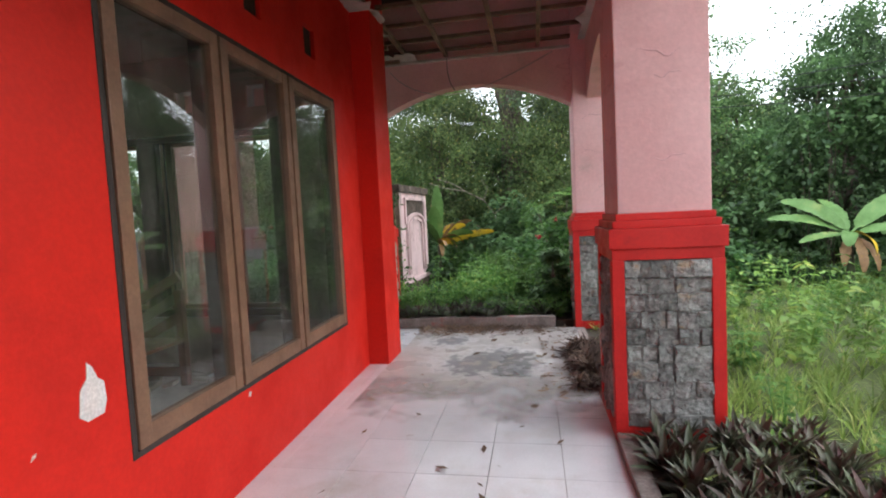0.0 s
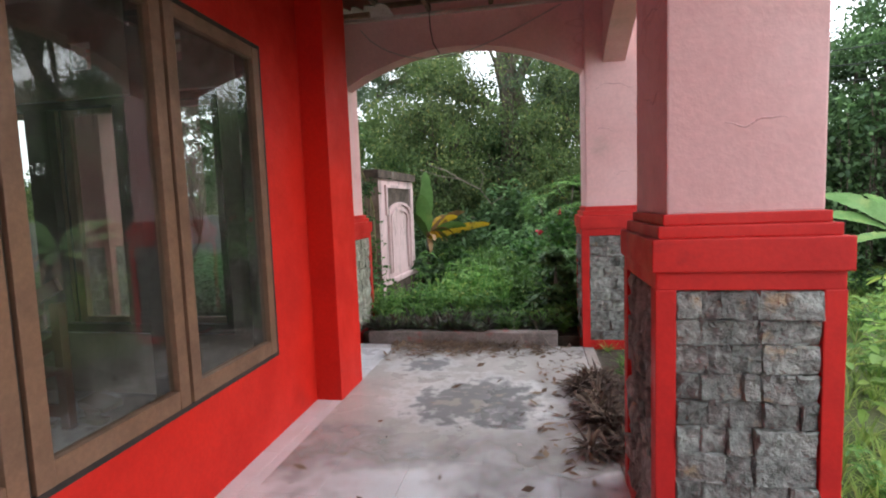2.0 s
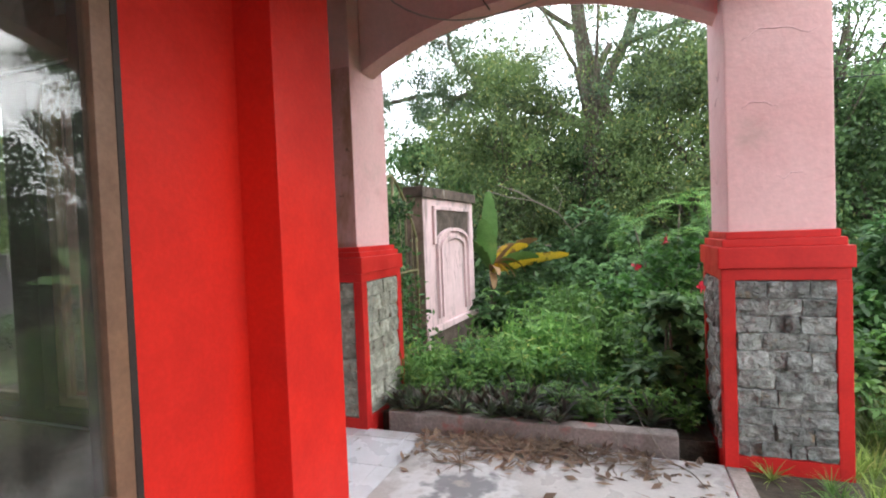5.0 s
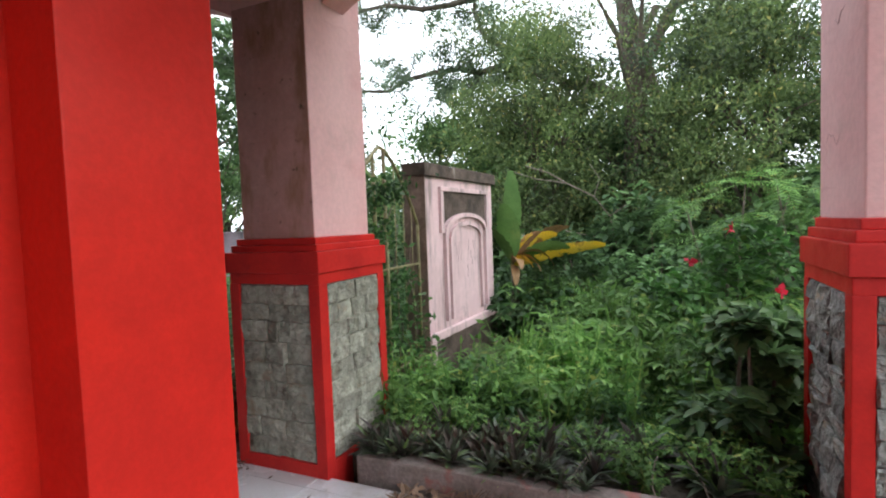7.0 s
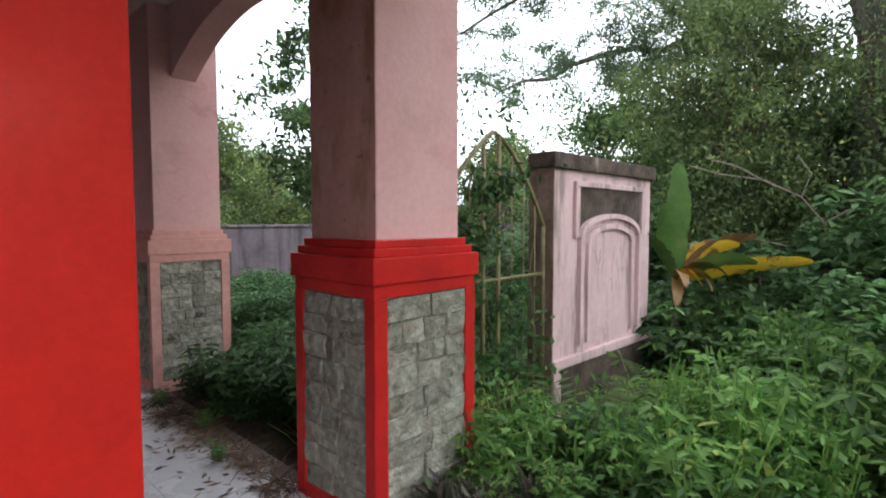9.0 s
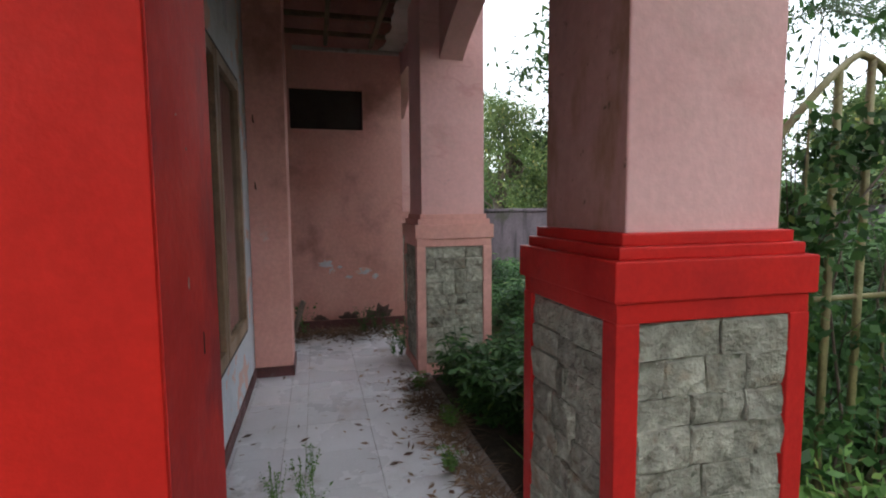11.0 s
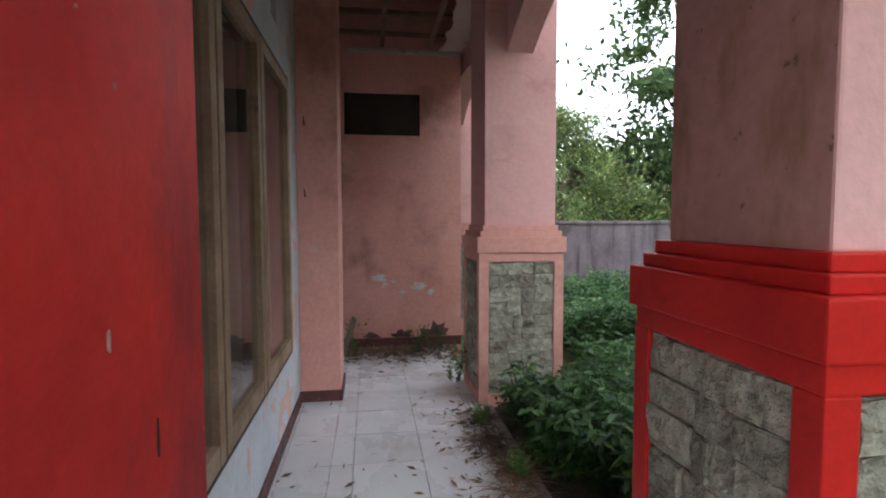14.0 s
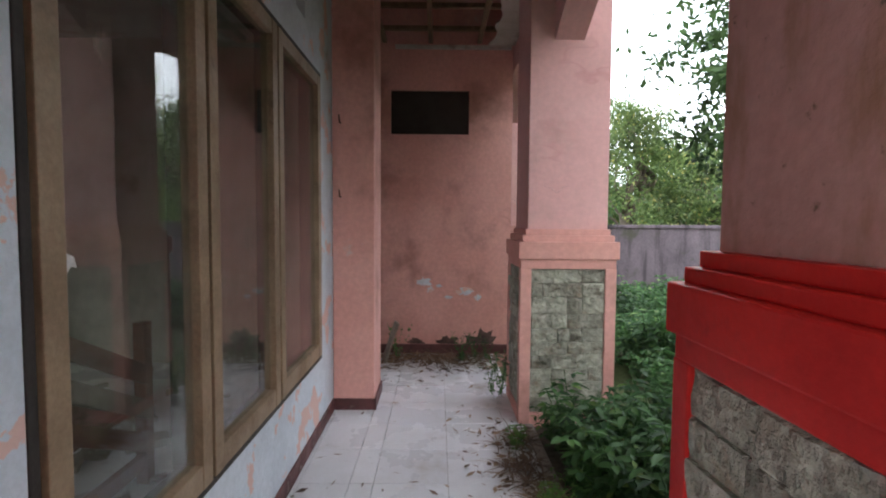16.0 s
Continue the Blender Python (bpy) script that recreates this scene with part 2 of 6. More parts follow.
PINK_DIRTY = material("pink_plaster_with_brown_run_marks", (0.62, 0.35, 0.32), (0.52, 0.28, 0.25), 1.6, rough=0.85, bump=0.25, grain=30, grain_mix=0.12,
                      stain=(0.34, 0.175, 0.115), stain_scale=5.0, stain_lo=0.49, stain_hi=0.68, stain_stretch=(1, 1, 0.35),
                      stain2=(0.16, 0.10, 0.07), s2_scale=18.0, s2_lo=0.60, s2_hi=0.70)
RIDGE = material("dull_pink_crack_ridge", (0.74, 0.44, 0.43), (0.64, 0.35, 0.34), 9.0, rough=0.85, bump=0.2)
MOULD = material("dark_mould", (0.16, 0.10, 0.085), (0.08, 0.055, 0.048), 9.0, rough=0.95, bump=0.3, grain=40, grain_mix=0.4)
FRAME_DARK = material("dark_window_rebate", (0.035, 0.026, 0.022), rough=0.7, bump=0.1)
WOOD = material("old_batten_wood", (0.25, 0.17, 0.11), (0.15, 0.10, 0.07), 5.0, rough=0.85, bump=0.3, grain=50, grain_mix=0.35, spread=0.2, island=True)
# Rafter and roof tones are near-black: the ceiling void's shade is in them.
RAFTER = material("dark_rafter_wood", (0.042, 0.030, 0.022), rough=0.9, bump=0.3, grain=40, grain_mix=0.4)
ROOF = material("shade_black_roof_tiles", (0.026, 0.018, 0.015), rough=0.9, bump=0.4, grain=20, grain_mix=0.4)
BOARD = material("stained_ceiling_board", (0.62, 0.58, 0.54), (0.48, 0.43, 0.38), 2.0, rough=0.85, bump=0.15,
                 stain=(0.26, 0.19, 0.13), stain_scale=3.0, stain_lo=0.58, stain_hi=0.72)
KERB = material("worn_concrete", (0.37, 0.31, 0.285), (0.23, 0.19, 0.17), 4.0, rough=0.9, bump=0.5, grain=50, grain_mix=0.3,
                stain=(0.36, 0.15, 0.13), stain_scale=5.0, stain_lo=0.58, stain_hi=0.7)
BASEBOARD = material("maroon_baseboard", (0.15, 0.045, 0.045), (0.09, 0.035, 0.035), 6.0, rough=0.6, bump=0.2,
                     stain=(0.30, 0.26, 0.24), stain_scale=6.0, stain_lo=0.62, stain_hi=0.72)
WALL_GREY = material("stained_garden_wall", (0.25, 0.20, 0.235), (0.17, 0.14, 0.165), 1.5, rough=0.9, bump=0.3, grain=30,
                     stain=(0.055, 0.05, 0.053), stain_scale=2.8, stain_lo=0.47, stain_hi=0.70, stain_stretch=(1, 1.3, 0.10),
                     stain2=(0.10, 0.10, 0.075), s2_scale=2.0, s2_lo=0.56, s2_hi=0.72)
SLAB_PINK = material("weathered_pale_pink_plaster", (0.72, 0.535, 0.54), (0.63, 0.455, 0.455), 1.6, rough=0.85, bump=0.1, grain=18, grain_mix=0.08,
                     stain=(0.17, 0.145, 0.125), stain_scale=4.5, stain_lo=0.50, stain_hi=0.72, stain_stretch=(1, 1, 0.16),
                     stain2=(0.40, 0.31, 0.30), s2_scale=3.0, s2_lo=0.56, s2_hi=0.72)
SLAB_DARK = material("lichen_dark_concrete", (0.15, 0.11, 0.085), (0.055, 0.042, 0.034), 5.0, rough=0.95, bump=0.6, grain=40, grain_mix=0.4,
                     stain=(0.34, 0.30, 0.26), stain_scale=7.0, stain_lo=0.60, stain_hi=0.72, stain_stretch=(1, 1, 0.3))
SLAB_END = material("brown_stained_plaster", (0.34, 0.24, 0.20), (0.20, 0.14, 0.11), 3.0, rough=0.9, bump=0.4, grain=30, grain_mix=0.3,
                    stain=(0.10, 0.075, 0.06), stain_scale=4.0, stain_lo=0.50, stain_hi=0.70, stain_stretch=(1, 1, 0.4))
METAL_GREEN = material("faded_green_gate_paint", (0.27, 0.25, 0.11), (0.18, 0.15, 0.07), 8.0, rough=0.6, bump=0.2,
                       stain=(0.16, 0.08, 0.04), stain_scale=9.0, stain_lo=0.58, stain_hi=0.7)
SOIL = material("damp_soil", (0.085, 0.065, 0.045), (0.045, 0.036, 0.026), 4.0, rough=0.95, bump=0.7, grain=30, grain_mix=0.4, world_coords=True)
GROUND = material("grassy_ground", (0.13, 0.165, 0.05), (0.08, 0.105, 0.035), 1.2, rough=0.95, bump=0.8, grain=25, grain_mix=0.5,
                  stain=(0.13, 0.11, 0.06), stain_scale=0.6, stain_lo=0.56, stain_hi=0.72, world_coords=True)
BARK = material("grey_brown_bark", (0.17, 0.135, 0.10), (0.09, 0.07, 0.055), 4.0, rough=0.95, bump=0.8, grain=22, grain_mix=0.4)
CHIP = material("bare_white_plaster", (0.78, 0.74, 0.72), rough=0.9, bump=0.2)
SCUFF = material("pale_scrape", (0.50, 0.30, 0.27), rough=0.9, bump=0.1)
CORD = material("pale_cord", (0.55, 0.45, 0.42), rough=0.7, bump=0.0)
WIRE = material("black_wire", (0.02, 0.02, 0.02), rough=0.5, bump=0.0)
RUST = material("rusty_iron", (0.13, 0.06, 0.035), rough=0.85, bump=0.4)
OLD_WOOD = material("red_brown_furniture_wood", (0.22, 0.085, 0.045), (0.13, 0.05, 0.03), 5.0, rough=0.5, bump=0.15, grain=40)
GREY_WOOD = material("weathered_board", (0.30, 0.25, 0.20), (0.20, 0.16, 0.13), 5.0, rough=0.9, bump=0.3, grain=40)

L_TREE = leaf_material("leaves_forest", (0.050, 0.108, 0.040), (0.195, 0.320, 0.115), (0.40, 0.42, 0.14), 0.04)
L_SKY = leaf_material("leaves_feathery", (0.070, 0.115, 0.070), (0.200, 0.275, 0.160), (0.28, 0.31, 0.15), 0.04, translucent=0.45)
L_OLIVE = leaf_material("leaves_olive", (0.048, 0.086, 0.030), (0.180, 0.250, 0.082), (0.42, 0.38, 0.12), 0.07)
L_DARK = leaf_material("leaves_dark", (0.038, 0.080, 0.034), (0.125, 0.220, 0.080))
L_BRIGHT = leaf_material("leaves_bright", (0.060, 0.145, 0.034), (0.180, 0.335, 0.085), (0.32, 0.38, 0.10), 0.06)
L_HIBISCUS = leaf_material("leaves_hibiscus", (0.034, 0.100, 0.026), (0.115, 0.270, 0.062), (0.20, 0.34, 0.08), 0.08, rough=0.42)
L_WEED = leaf_material("leaves_weed", (0.026, 0.074, 0.024), (0.095, 0.205, 0.062), (0.18, 0.28, 0.07), 0.08, rough=0.5)
L_FERN = leaf_material("leaves_fern", (0.070, 0.160, 0.042), (0.190, 0.345, 0.090), (0.310, 0.310, 0.078), 0.08)
L_GRASS = leaf_material("leaves_grass", (0.140, 0.225, 0.050), (0.340, 0.450, 0.125), (0.476, 0.440, 0.180), 0.12)
L_PURPLE = leaf_material("leaves_purple_green", (0.070, 0.022, 0.022), (0.125, 0.155, 0.095), (0.34, 0.40, 0.12), 0.06, rough=0.35, translucent=0.1)
L_BED = leaf_material("leaves_bedding_green", (0.055, 0.034, 0.034), (0.105, 0.150, 0.090), (0.20, 0.30, 0.09), 0.10, rough=0.35, translucent=0.15)
L_TALL = leaf_material("leaves_tall_weed", (0.110, 0.210, 0.045), (0.250, 0.400, 0.095), (0.42, 0.46, 0.12), 0.12)
L_DEAD = leaf_material("leaves_dead_bedding", (0.060, 0.034, 0.030), (0.200, 0.135, 0.100), (0.33, 0.25, 0.17), 0.12, rough=0.8, translucent=0.1)
L_DRY = leaf_material("leaves_dry", (0.085, 0.052, 0.036), (0.25, 0.165, 0.11), (0.30, 0.22, 0.15), 0.2, rough=0.8, translucent=0.1)
L_BANANA = material("banana_leaf", (0.125, 0.25, 0.065), (0.09, 0.19, 0.045), 5.0, spec=0.3, rough=0.55, bump=0.2, grain=60, grain_mix=0.25, stain=(0.22, 0.28, 0.08), stain_scale=3.0, stain_lo=0.52, stain_hi=0.75)
L_YELLOW = material("yellowed_banana_leaf", (0.86, 0.56, 0.03), (0.70, 0.52, 0.06), 4.0, rough=0.5, bump=0.2, grain=60, grain_mix=0.25, stain=(0.20, 0.10, 0.04), stain_scale=5.0, stain_lo=0.54, stain_hi=0.66)
L_TAN = material("withered_banana_leaf", (0.32, 0.19, 0.08), (0.22, 0.12, 0.06), 4.0, rough=0.7, bump=0.3, grain=50, grain_mix=0.3, stain=(0.48, 0.30, 0.06), stain_scale=4.0, stain_lo=0.56, stain_hi=0.7)
L_FLOWER = leaf_material("petals_red", (0.55, 0.02, 0.05), (0.70, 0.04, 0.08), rough=0.5)


def tile_material(name, base):
    """Glazed white tiles under dust."""
    m = material(name, base, tuple(v * 0.86 for v in base), 1.6, rough=0.17, bump=0.03, grain=70, grain_mix=0.06, spread=0.04,
                 stain=(0.50, 0.42, 0.38), stain_scale=1.5, stain_lo=0.50, stain_hi=0.82, world_coords=True,
                 stain2=(0.16, 0.13, 0.10), s2_scale=9.0, s2_lo=0.66, s2_hi=0.74)
    return m


def film_material(name, centre):
    """Dried cement and dust over the tiles with ragged, fading edges and one sooty patch."""
    m = material(name, (0.52, 0.485, 0.465), (0.41, 0.38, 0.365), 1.8, rough=0.36, bump=0.05, grain=60, grain_mix=0.10, world_coords=True,
                 stain=(0.60, 0.585, 0.59), stain_scale=2.1, stain_lo=0.56, stain_hi=0.70, stain2=(0.29, 0.275, 0.275), s2_scale=3.6, s2_lo=0.58, s2_hi=0.74)
    n, l = m.node_tree.nodes, m.node_tree.links
    p = n["Principled BSDF"]
    old = p.inputs["Base Color"].links[0].from_socket
    geo = n.new("ShaderNodeNewGeometry")

    def math_node(op, a, b):
        x = n.new("ShaderNodeMath")
        x.operation = op
        for k, v in enumerate((a, b)):
            if isinstance(v, (int, float)):
                x.inputs[k].default_value = v
            else:
                l.new(v, x.inputs[k])
        return x.outputs[0]

    def step_node(v, a, b):
        x = n.new("ShaderNodeMapRange")
        x.interpolation_type = 'SMOOTHSTEP'
        x.inputs["From Min"].default_value, x.inputs["From Max"].default_value = a, b
        l.new(v, x.inputs["Value"])
        return x.outputs[0]

    def noise_node(scale, detail):
        x = n.new("ShaderNodeTexNoise")
        x.inputs["Scale"].default_value, x.inputs["Detail"].default_value = scale, detail
        l.new(geo.outputs["Position"], x.inputs["Vector"])
        return math_node('SUBTRACT', x.outputs["Fac"], 0.5)

    coarse, fine = noise_node(2.0, 6.0), noise_node(9.0, 9.0)
    sep = n.new("ShaderNodeSeparateXYZ")
    l.new(geo.outputs["Position"], sep.inputs[0])
    y = math_node('ADD', math_node('ADD', sep.outputs["Y"], math_node('MULTIPLY', coarse, 1.6)), math_node('MULTIPLY', fine, 0.5))
    cover = math_node('MULTIPLY', step_node(y, 3.35, 4.45), step_node(y, 6.35, 5.80))
    mp = n.new("ShaderNodeMapping")
    mp.inputs["Scale"].default_value = (0.85, 1.0, 1.0)
    l.new(geo.outputs["Position"], mp.inputs["Vector"])
    far = n.new("ShaderNodeVectorMath")
    far.operation = 'DISTANCE'
    far.inputs[1].default_value = (centre[0] * 0.85, centre[1], 0)
    l.new(mp.outputs[0], far.inputs[0])
    spot = n.new("ShaderNodeVectorMath")
    spot.operation = 'DISTANCE'
    spot.inputs[1].default_value = (-1.0 * 0.85, 5.48, 0)
    l.new(mp.outputs[0], spot.inputs[0])
    nearest = math_node('MINIMUM', far.outputs["Value"], math_node('ADD', math_node('MULTIPLY', spot.outputs["Value"], 1.5), 0.14))
    rad = math_node('ADD', nearest, math_node('ADD', math_node('MULTIPLY', coarse, 0.5), math_node('MULTIPLY', fine, 0.9)))
    for colour, a, b, amount in (((0.70, 0.69, 0.70, 1), 0.62, 0.46, 0.55), ((0.13, 0.125, 0.135, 1), 0.46, 0.28, 0.85), ((0.40, 0.34, 0.30, 1), 0.16, 0.06, 0.8)):
        mx = n.new("ShaderNodeMix")
        mx.data_type = 'RGBA'
        l.new(math_node('MULTIPLY', step_node(rad, a, b), amount), mx.inputs["Factor"])
        l.new(old, mx.inputs[6])
        mx.inputs[7].default_value = colour
        old = mx.outputs[2]
    l.new(old, p.inputs["Base Color"])
    l.new(math_node('MULTIPLY', cover, 0.92), p.inputs["Alpha"])
    return m


TILE_E = tile_material("dusty_white_tile", (0.74, 0.725, 0.755))
FILM = film_material("dried_cement_film", (-0.45, 4.68))
TILE_N = material("white_tile_with_litter", (0.68, 0.69, 0.73), (0.58, 0.58, 0.60), 1.6, rough=0.32, bump=0.03, grain=70, grain_mix=0.06, spread=0.05,
                  stain=(0.30, 0.25, 0.20), stain_scale=1.9, stain_lo=0.54, stain_hi=0.78, world_coords=True,
                  stain2=(0.14, 0.11, 0.08), s2_scale=8.0, s2_lo=0.66, s2_hi=0.72)
GROUT = material("dusty_grout", (0.42, 0.385, 0.365), rough=0.95, bump=0.2)

GLASS = bpy.data.materials.new("dusty_window_glass")
GLASS.use_nodes = True
gn, gl = GLASS.node_tree.nodes, GLASS.node_tree.links
g_clear = gn.new("ShaderNodeBsdfTransparent")
g_clear.inputs[0].default_value = (0.90, 0.92, 0.90, 1)
g_gloss = gn.new("ShaderNodeBsdfGlossy")
g_gloss.inputs["Roughness"].default_value = 0.01
g_dust = gn.new("ShaderNodeBsdfDiffuse")
g_dust.inputs[0].default_value = (0.42, 0.40, 0.36, 1)
g_lw = gn.new("ShaderNodeLayerWeight")
g_lw.inputs["Blend"].default_value = 0.5
g_pow = gn.new("ShaderNodeMath")
g_pow.operation = 'POWER'
g_pow.inputs[1].default_value = 4.0
gl.new(g_lw.outputs["Facing"], g_pow.inputs[0])
g_fr = gn.new("ShaderNodeMath")
g_fr.operation = 'MULTIPLY_ADD'
g_fr.inputs[1].default_value = 0.85
g_fr.inputs[2].default_value = 0.07
gl.new(g_pow.outputs[0], g_fr.inputs[0])
g_mix = gn.new("ShaderNodeMixShader")
gl.new(g_fr.outputs[0], g_mix.inputs[0])
gl.new(g_clear.outputs[0], g_mix.inputs[1])
gl.new(g_gloss.outputs[0], g_mix.inputs[2])
g_tc = gn.new("ShaderNodeNewGeometry")
g_map = gn.new("ShaderNodeMapping")
g_map.inputs["Scale"].default_value = (3, 3, 0.9)
g_noise = gn.new("ShaderNodeTexNoise")
g_noise.inputs["Scale"].default_value = 4.0
g_noise.inputs["Detail"].default_value = 8.0
gl.new(g_tc.outputs["Position"], g_map.inputs["Vector"])
gl.new(g_map.outputs[0], g_noise.inputs["Vector"])
g_r = gn.new("ShaderNodeMapRange")
g_r.inputs["From Min"].default_value = 0.45
g_r.inputs["From Max"].default_value = 0.85
g_r.inputs["To Min"].default_value = 0.02
g_r.inputs["To Max"].default_value = 0.11
gl.new(g_noise.outputs["Fac"], g_r.inputs["Value"])
g_mix2 = gn.new("ShaderNodeMixShader")
g_map2 = gn.new("ShaderNodeMapping")
g_map2.inputs["Scale"].default_value = (26, 26, 2.2)
g_drip = gn.new("ShaderNodeTexNoise")
g_drip.inputs["Scale"].default_value = 1.6
g_drip.inputs["Detail"].default_value = 2.0
gl.new(g_tc.outputs["Position"], g_map2.inputs["Vector"])
gl.new(g_map2.outputs[0], g_drip.inputs["Vector"])
g_r2 = gn.new("ShaderNodeMapRange")
g_r2.inputs["From Min"].default_value = 0.70
g_r2.inputs["From Max"].default_value = 0.76
g_r2.inputs["To Max"].default_value = 0.35
gl.new(g_drip.outputs["Fac"], g_r2.inputs["Value"])
g_max = gn.new("ShaderNodeMath")
g_max.operation = 'MAXIMUM'
gl.new(g_r.outputs[0], g_max.inputs[0])
gl.new(g_r2.outputs[0], g_max.inputs[1])
gl.new(g_max.outputs[0], g_mix2.inputs[0])
gl.new(g_mix.outputs[0], g_mix2.inputs[1])
gl.new(g_dust.outputs[0], g_mix2.inputs[2])
gl.new(g_mix2.outputs[0], gn["Material Output"].inputs["Surface"])


# ---- large structure ----
EX = -1.635          # outer face of the east house wall
NY = 4.735           # outer face of the north house wall
CEIL = 3.36
END_X = -6.6
GZ = -0.14           # garden level


def wall_mesh(axis, p0, p1, a0, a1, z0, z1, holes):
    """A wall with thickness p0..p1 across its axis, along a0..a1, with holes (a, a, z, z) through it."""
    aa = sorted({a0, a1, *[h[0] for h in holes], *[h[1] for h in holes]})
    zz = sorted({z0, z1, *[h[2] for h in holes], *[h[3] for h in holes]})
    full = {}
    for i in range(len(aa) - 1):
        for j in range(len(zz) - 1):
            ca, cz = (aa[i] + aa[i + 1]) / 2, (zz[j] + zz[j + 1]) / 2
            full[i, j] = not any(h[0] < ca < h[1] and h[2] < cz < h[3] for h in holes)
    bm = bmesh.new()
    cache = {}

    def v(p, a, z):
        key = (p, a, z)
        if key not in cache:
            cache[key] = bm.verts.new((p, a, z) if axis == 'y' else (a, p, z))
        return cache[key]

    for (i, j), on in full.items():
        if not on:
            continue
        A, B, C, D = aa[i], aa[i + 1], zz[j], zz[j + 1]
        for p in (p0, p1):
            bm.faces.new((v(p, A, C), v(p, B, C), v(p, B, D), v(p, A, D)))
        for di, dj, e in ((-1, 0, ((A, C), (A, D))), (1, 0, ((B, C), (B, D))), (0, -1, ((A, C), (B, C))), (0, 1, ((A, D), (B, D)))):
            if not full.get((i + di, j + dj), False):
                (q, r), (s, t) = e
                bm.faces.new((v(p0, q, r), v(p1, q, r), v(p1, s, t), v(p0, s, t)))
    return bm


WIN_E = (1.655, 4.06, 0.505, 2.41)
WIN_N = (-4.645, -2.265, 0.485, 2.345)
vents_e = [(1.92, 2.11, 2.63, 2.85), (2.73, 2.92, 2.63, 2.85), (3.535, 3.725, 2.63, 2.85)]
vents_n = [(-2.72, -2.53, 2.55, 2.76), (-3.50, -3.31, 2.55, 2.76), (-4.29, -4.10, 2.55, 2.76)]
structure("wall_east", wall_mesh('y', EX, EX - 0.13, -4.0, 4.60, -0.2, 3.9, [WIN_E] + vents_e), RED, "bright red painted plaster house wall", "wall")
structure("wall_north", wall_mesh('x', NY, NY - 0.13, -6.75, -1.80, -0.2, 3.9, [WIN_N] + vents_n), PEEL, "pale blue house wall with peeling paint", "wall")
structure("wall_inside_east", wall_mesh('y', EX - 0.133, EX - 0.153, -0.8, 4.58, 0.0, 3.1, [WIN_E] + vents_e), INSIDE, "dirty plaster inside of the house wall", "wall")
structure("wall_inside_north", wall_mesh('x', NY - 0.133, NY - 0.153, -6.2, -1.79, 0.0, 3.1, [WIN_N] + vents_n), INSIDE, "dirty plaster inside of the house wall", "wall")
structure("wall_inside_west", solid(-6.3, -6.2, -0.9, 4.58, 0, 3.1), INSIDE, "dirty plaster room wall", "wall")
structure("wall_inside_south", solid(-6.2, -1.79, -0.9, -0.8, 0, 3.1), INSIDE, "dirty plaster room wall", "wall")
structure("floor_inside", solid(-6.2, -1.79, -0.8, 4.58, -0.1, 0.0), TILE_N, "dusty tiled room floor", "floor")
structure("ceiling_inside", solid(-6.3, -1.79, -0.9, 4.58, 3.1, 3.16), BOARD, "stained board ceiling of the room", "ceiling")
structure("wall_end", wall_mesh('y', END_X, END_X - 0.14, NY, 6.27, -0.2, 3.9, [(5.01, 5.82, 2.30, 2.75)]), SALMON, "salmon pink stained plaster end wall with a dark opening", "wall")
# Unseen box added behind the end wall, near-black so its opening stays dark.
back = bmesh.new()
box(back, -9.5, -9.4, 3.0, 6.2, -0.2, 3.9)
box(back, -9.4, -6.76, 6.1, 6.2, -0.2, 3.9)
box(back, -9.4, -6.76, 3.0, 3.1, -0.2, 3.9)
structure("wall_back_room", back, RAFTER, "unseen near-black box added behind the end wall", "wall")
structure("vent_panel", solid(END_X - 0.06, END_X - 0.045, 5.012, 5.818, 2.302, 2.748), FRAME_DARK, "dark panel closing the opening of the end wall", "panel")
structure("pilaster_corner", solid(-1.86, -1.432, 4.595, 5.04, -0.2, 3.6, 0.006), RED, "red painted corner pilaster of the house", "pilaster")
structure("pilaster_worn_paint", solid(-1.852, -1.440, 5.0405, 5.0425, 0.0, 3.5), RED_WORN, "scuffed dull red paint layer on the pilaster", "paint")
structure("pilaster_north", solid(-5.42, -5.00, NY + 0.003, 5.04, -0.2, 3.6, 0.006), SALMON, "salmon pink plaster pilaster", "pilaster")
bb = bmesh.new()
box(bb, -4.997, -1.863, NY + 0.001, NY + 0.014, 0.001, 0.085)
box(bb, END_X + 0.002, -5.425, NY + 0.001, NY + 0.014, 0.001, 0.085)
box(bb, -5.425, -4.988, 5.041, 5.053, 0.001, 0.085)
box(bb, -4.999, -4.988, NY + 0.015, 5.053, 0.001, 0.085)
box(bb, END_X + 0.001, END_X + 0.014, NY + 0.02, 6.27, 0.001, 0.10)
structure("baseboard", bb, BASEBOARD, "chipped maroon skirting", "baseboard")


EAST_TURN = Matrix.Translation((-1.615, 4.04, 0)) @ pose(0, 0, 0, 0, 0, 1.2) @ Matrix.Translation((1.635, -4.04, 0))
for nm in ("wall_east", "wall_inside_east"):
    bpy.data.objects[nm].matrix_world = EAST_TURN
# Near-black blocks fill the east wall's vent holes.
vb = bmesh.new()
for a, b, c, d in vents_e:
    box(vb, EX - 0.10, EX - 0.03, a + 0.002, b - 0.002, c + 0.002, d - 0.002)
structure("vent_backing", vb, FRAME_DARK, "near-black blocks filling the wall vents", "vent").matrix_world = EAST_TURN


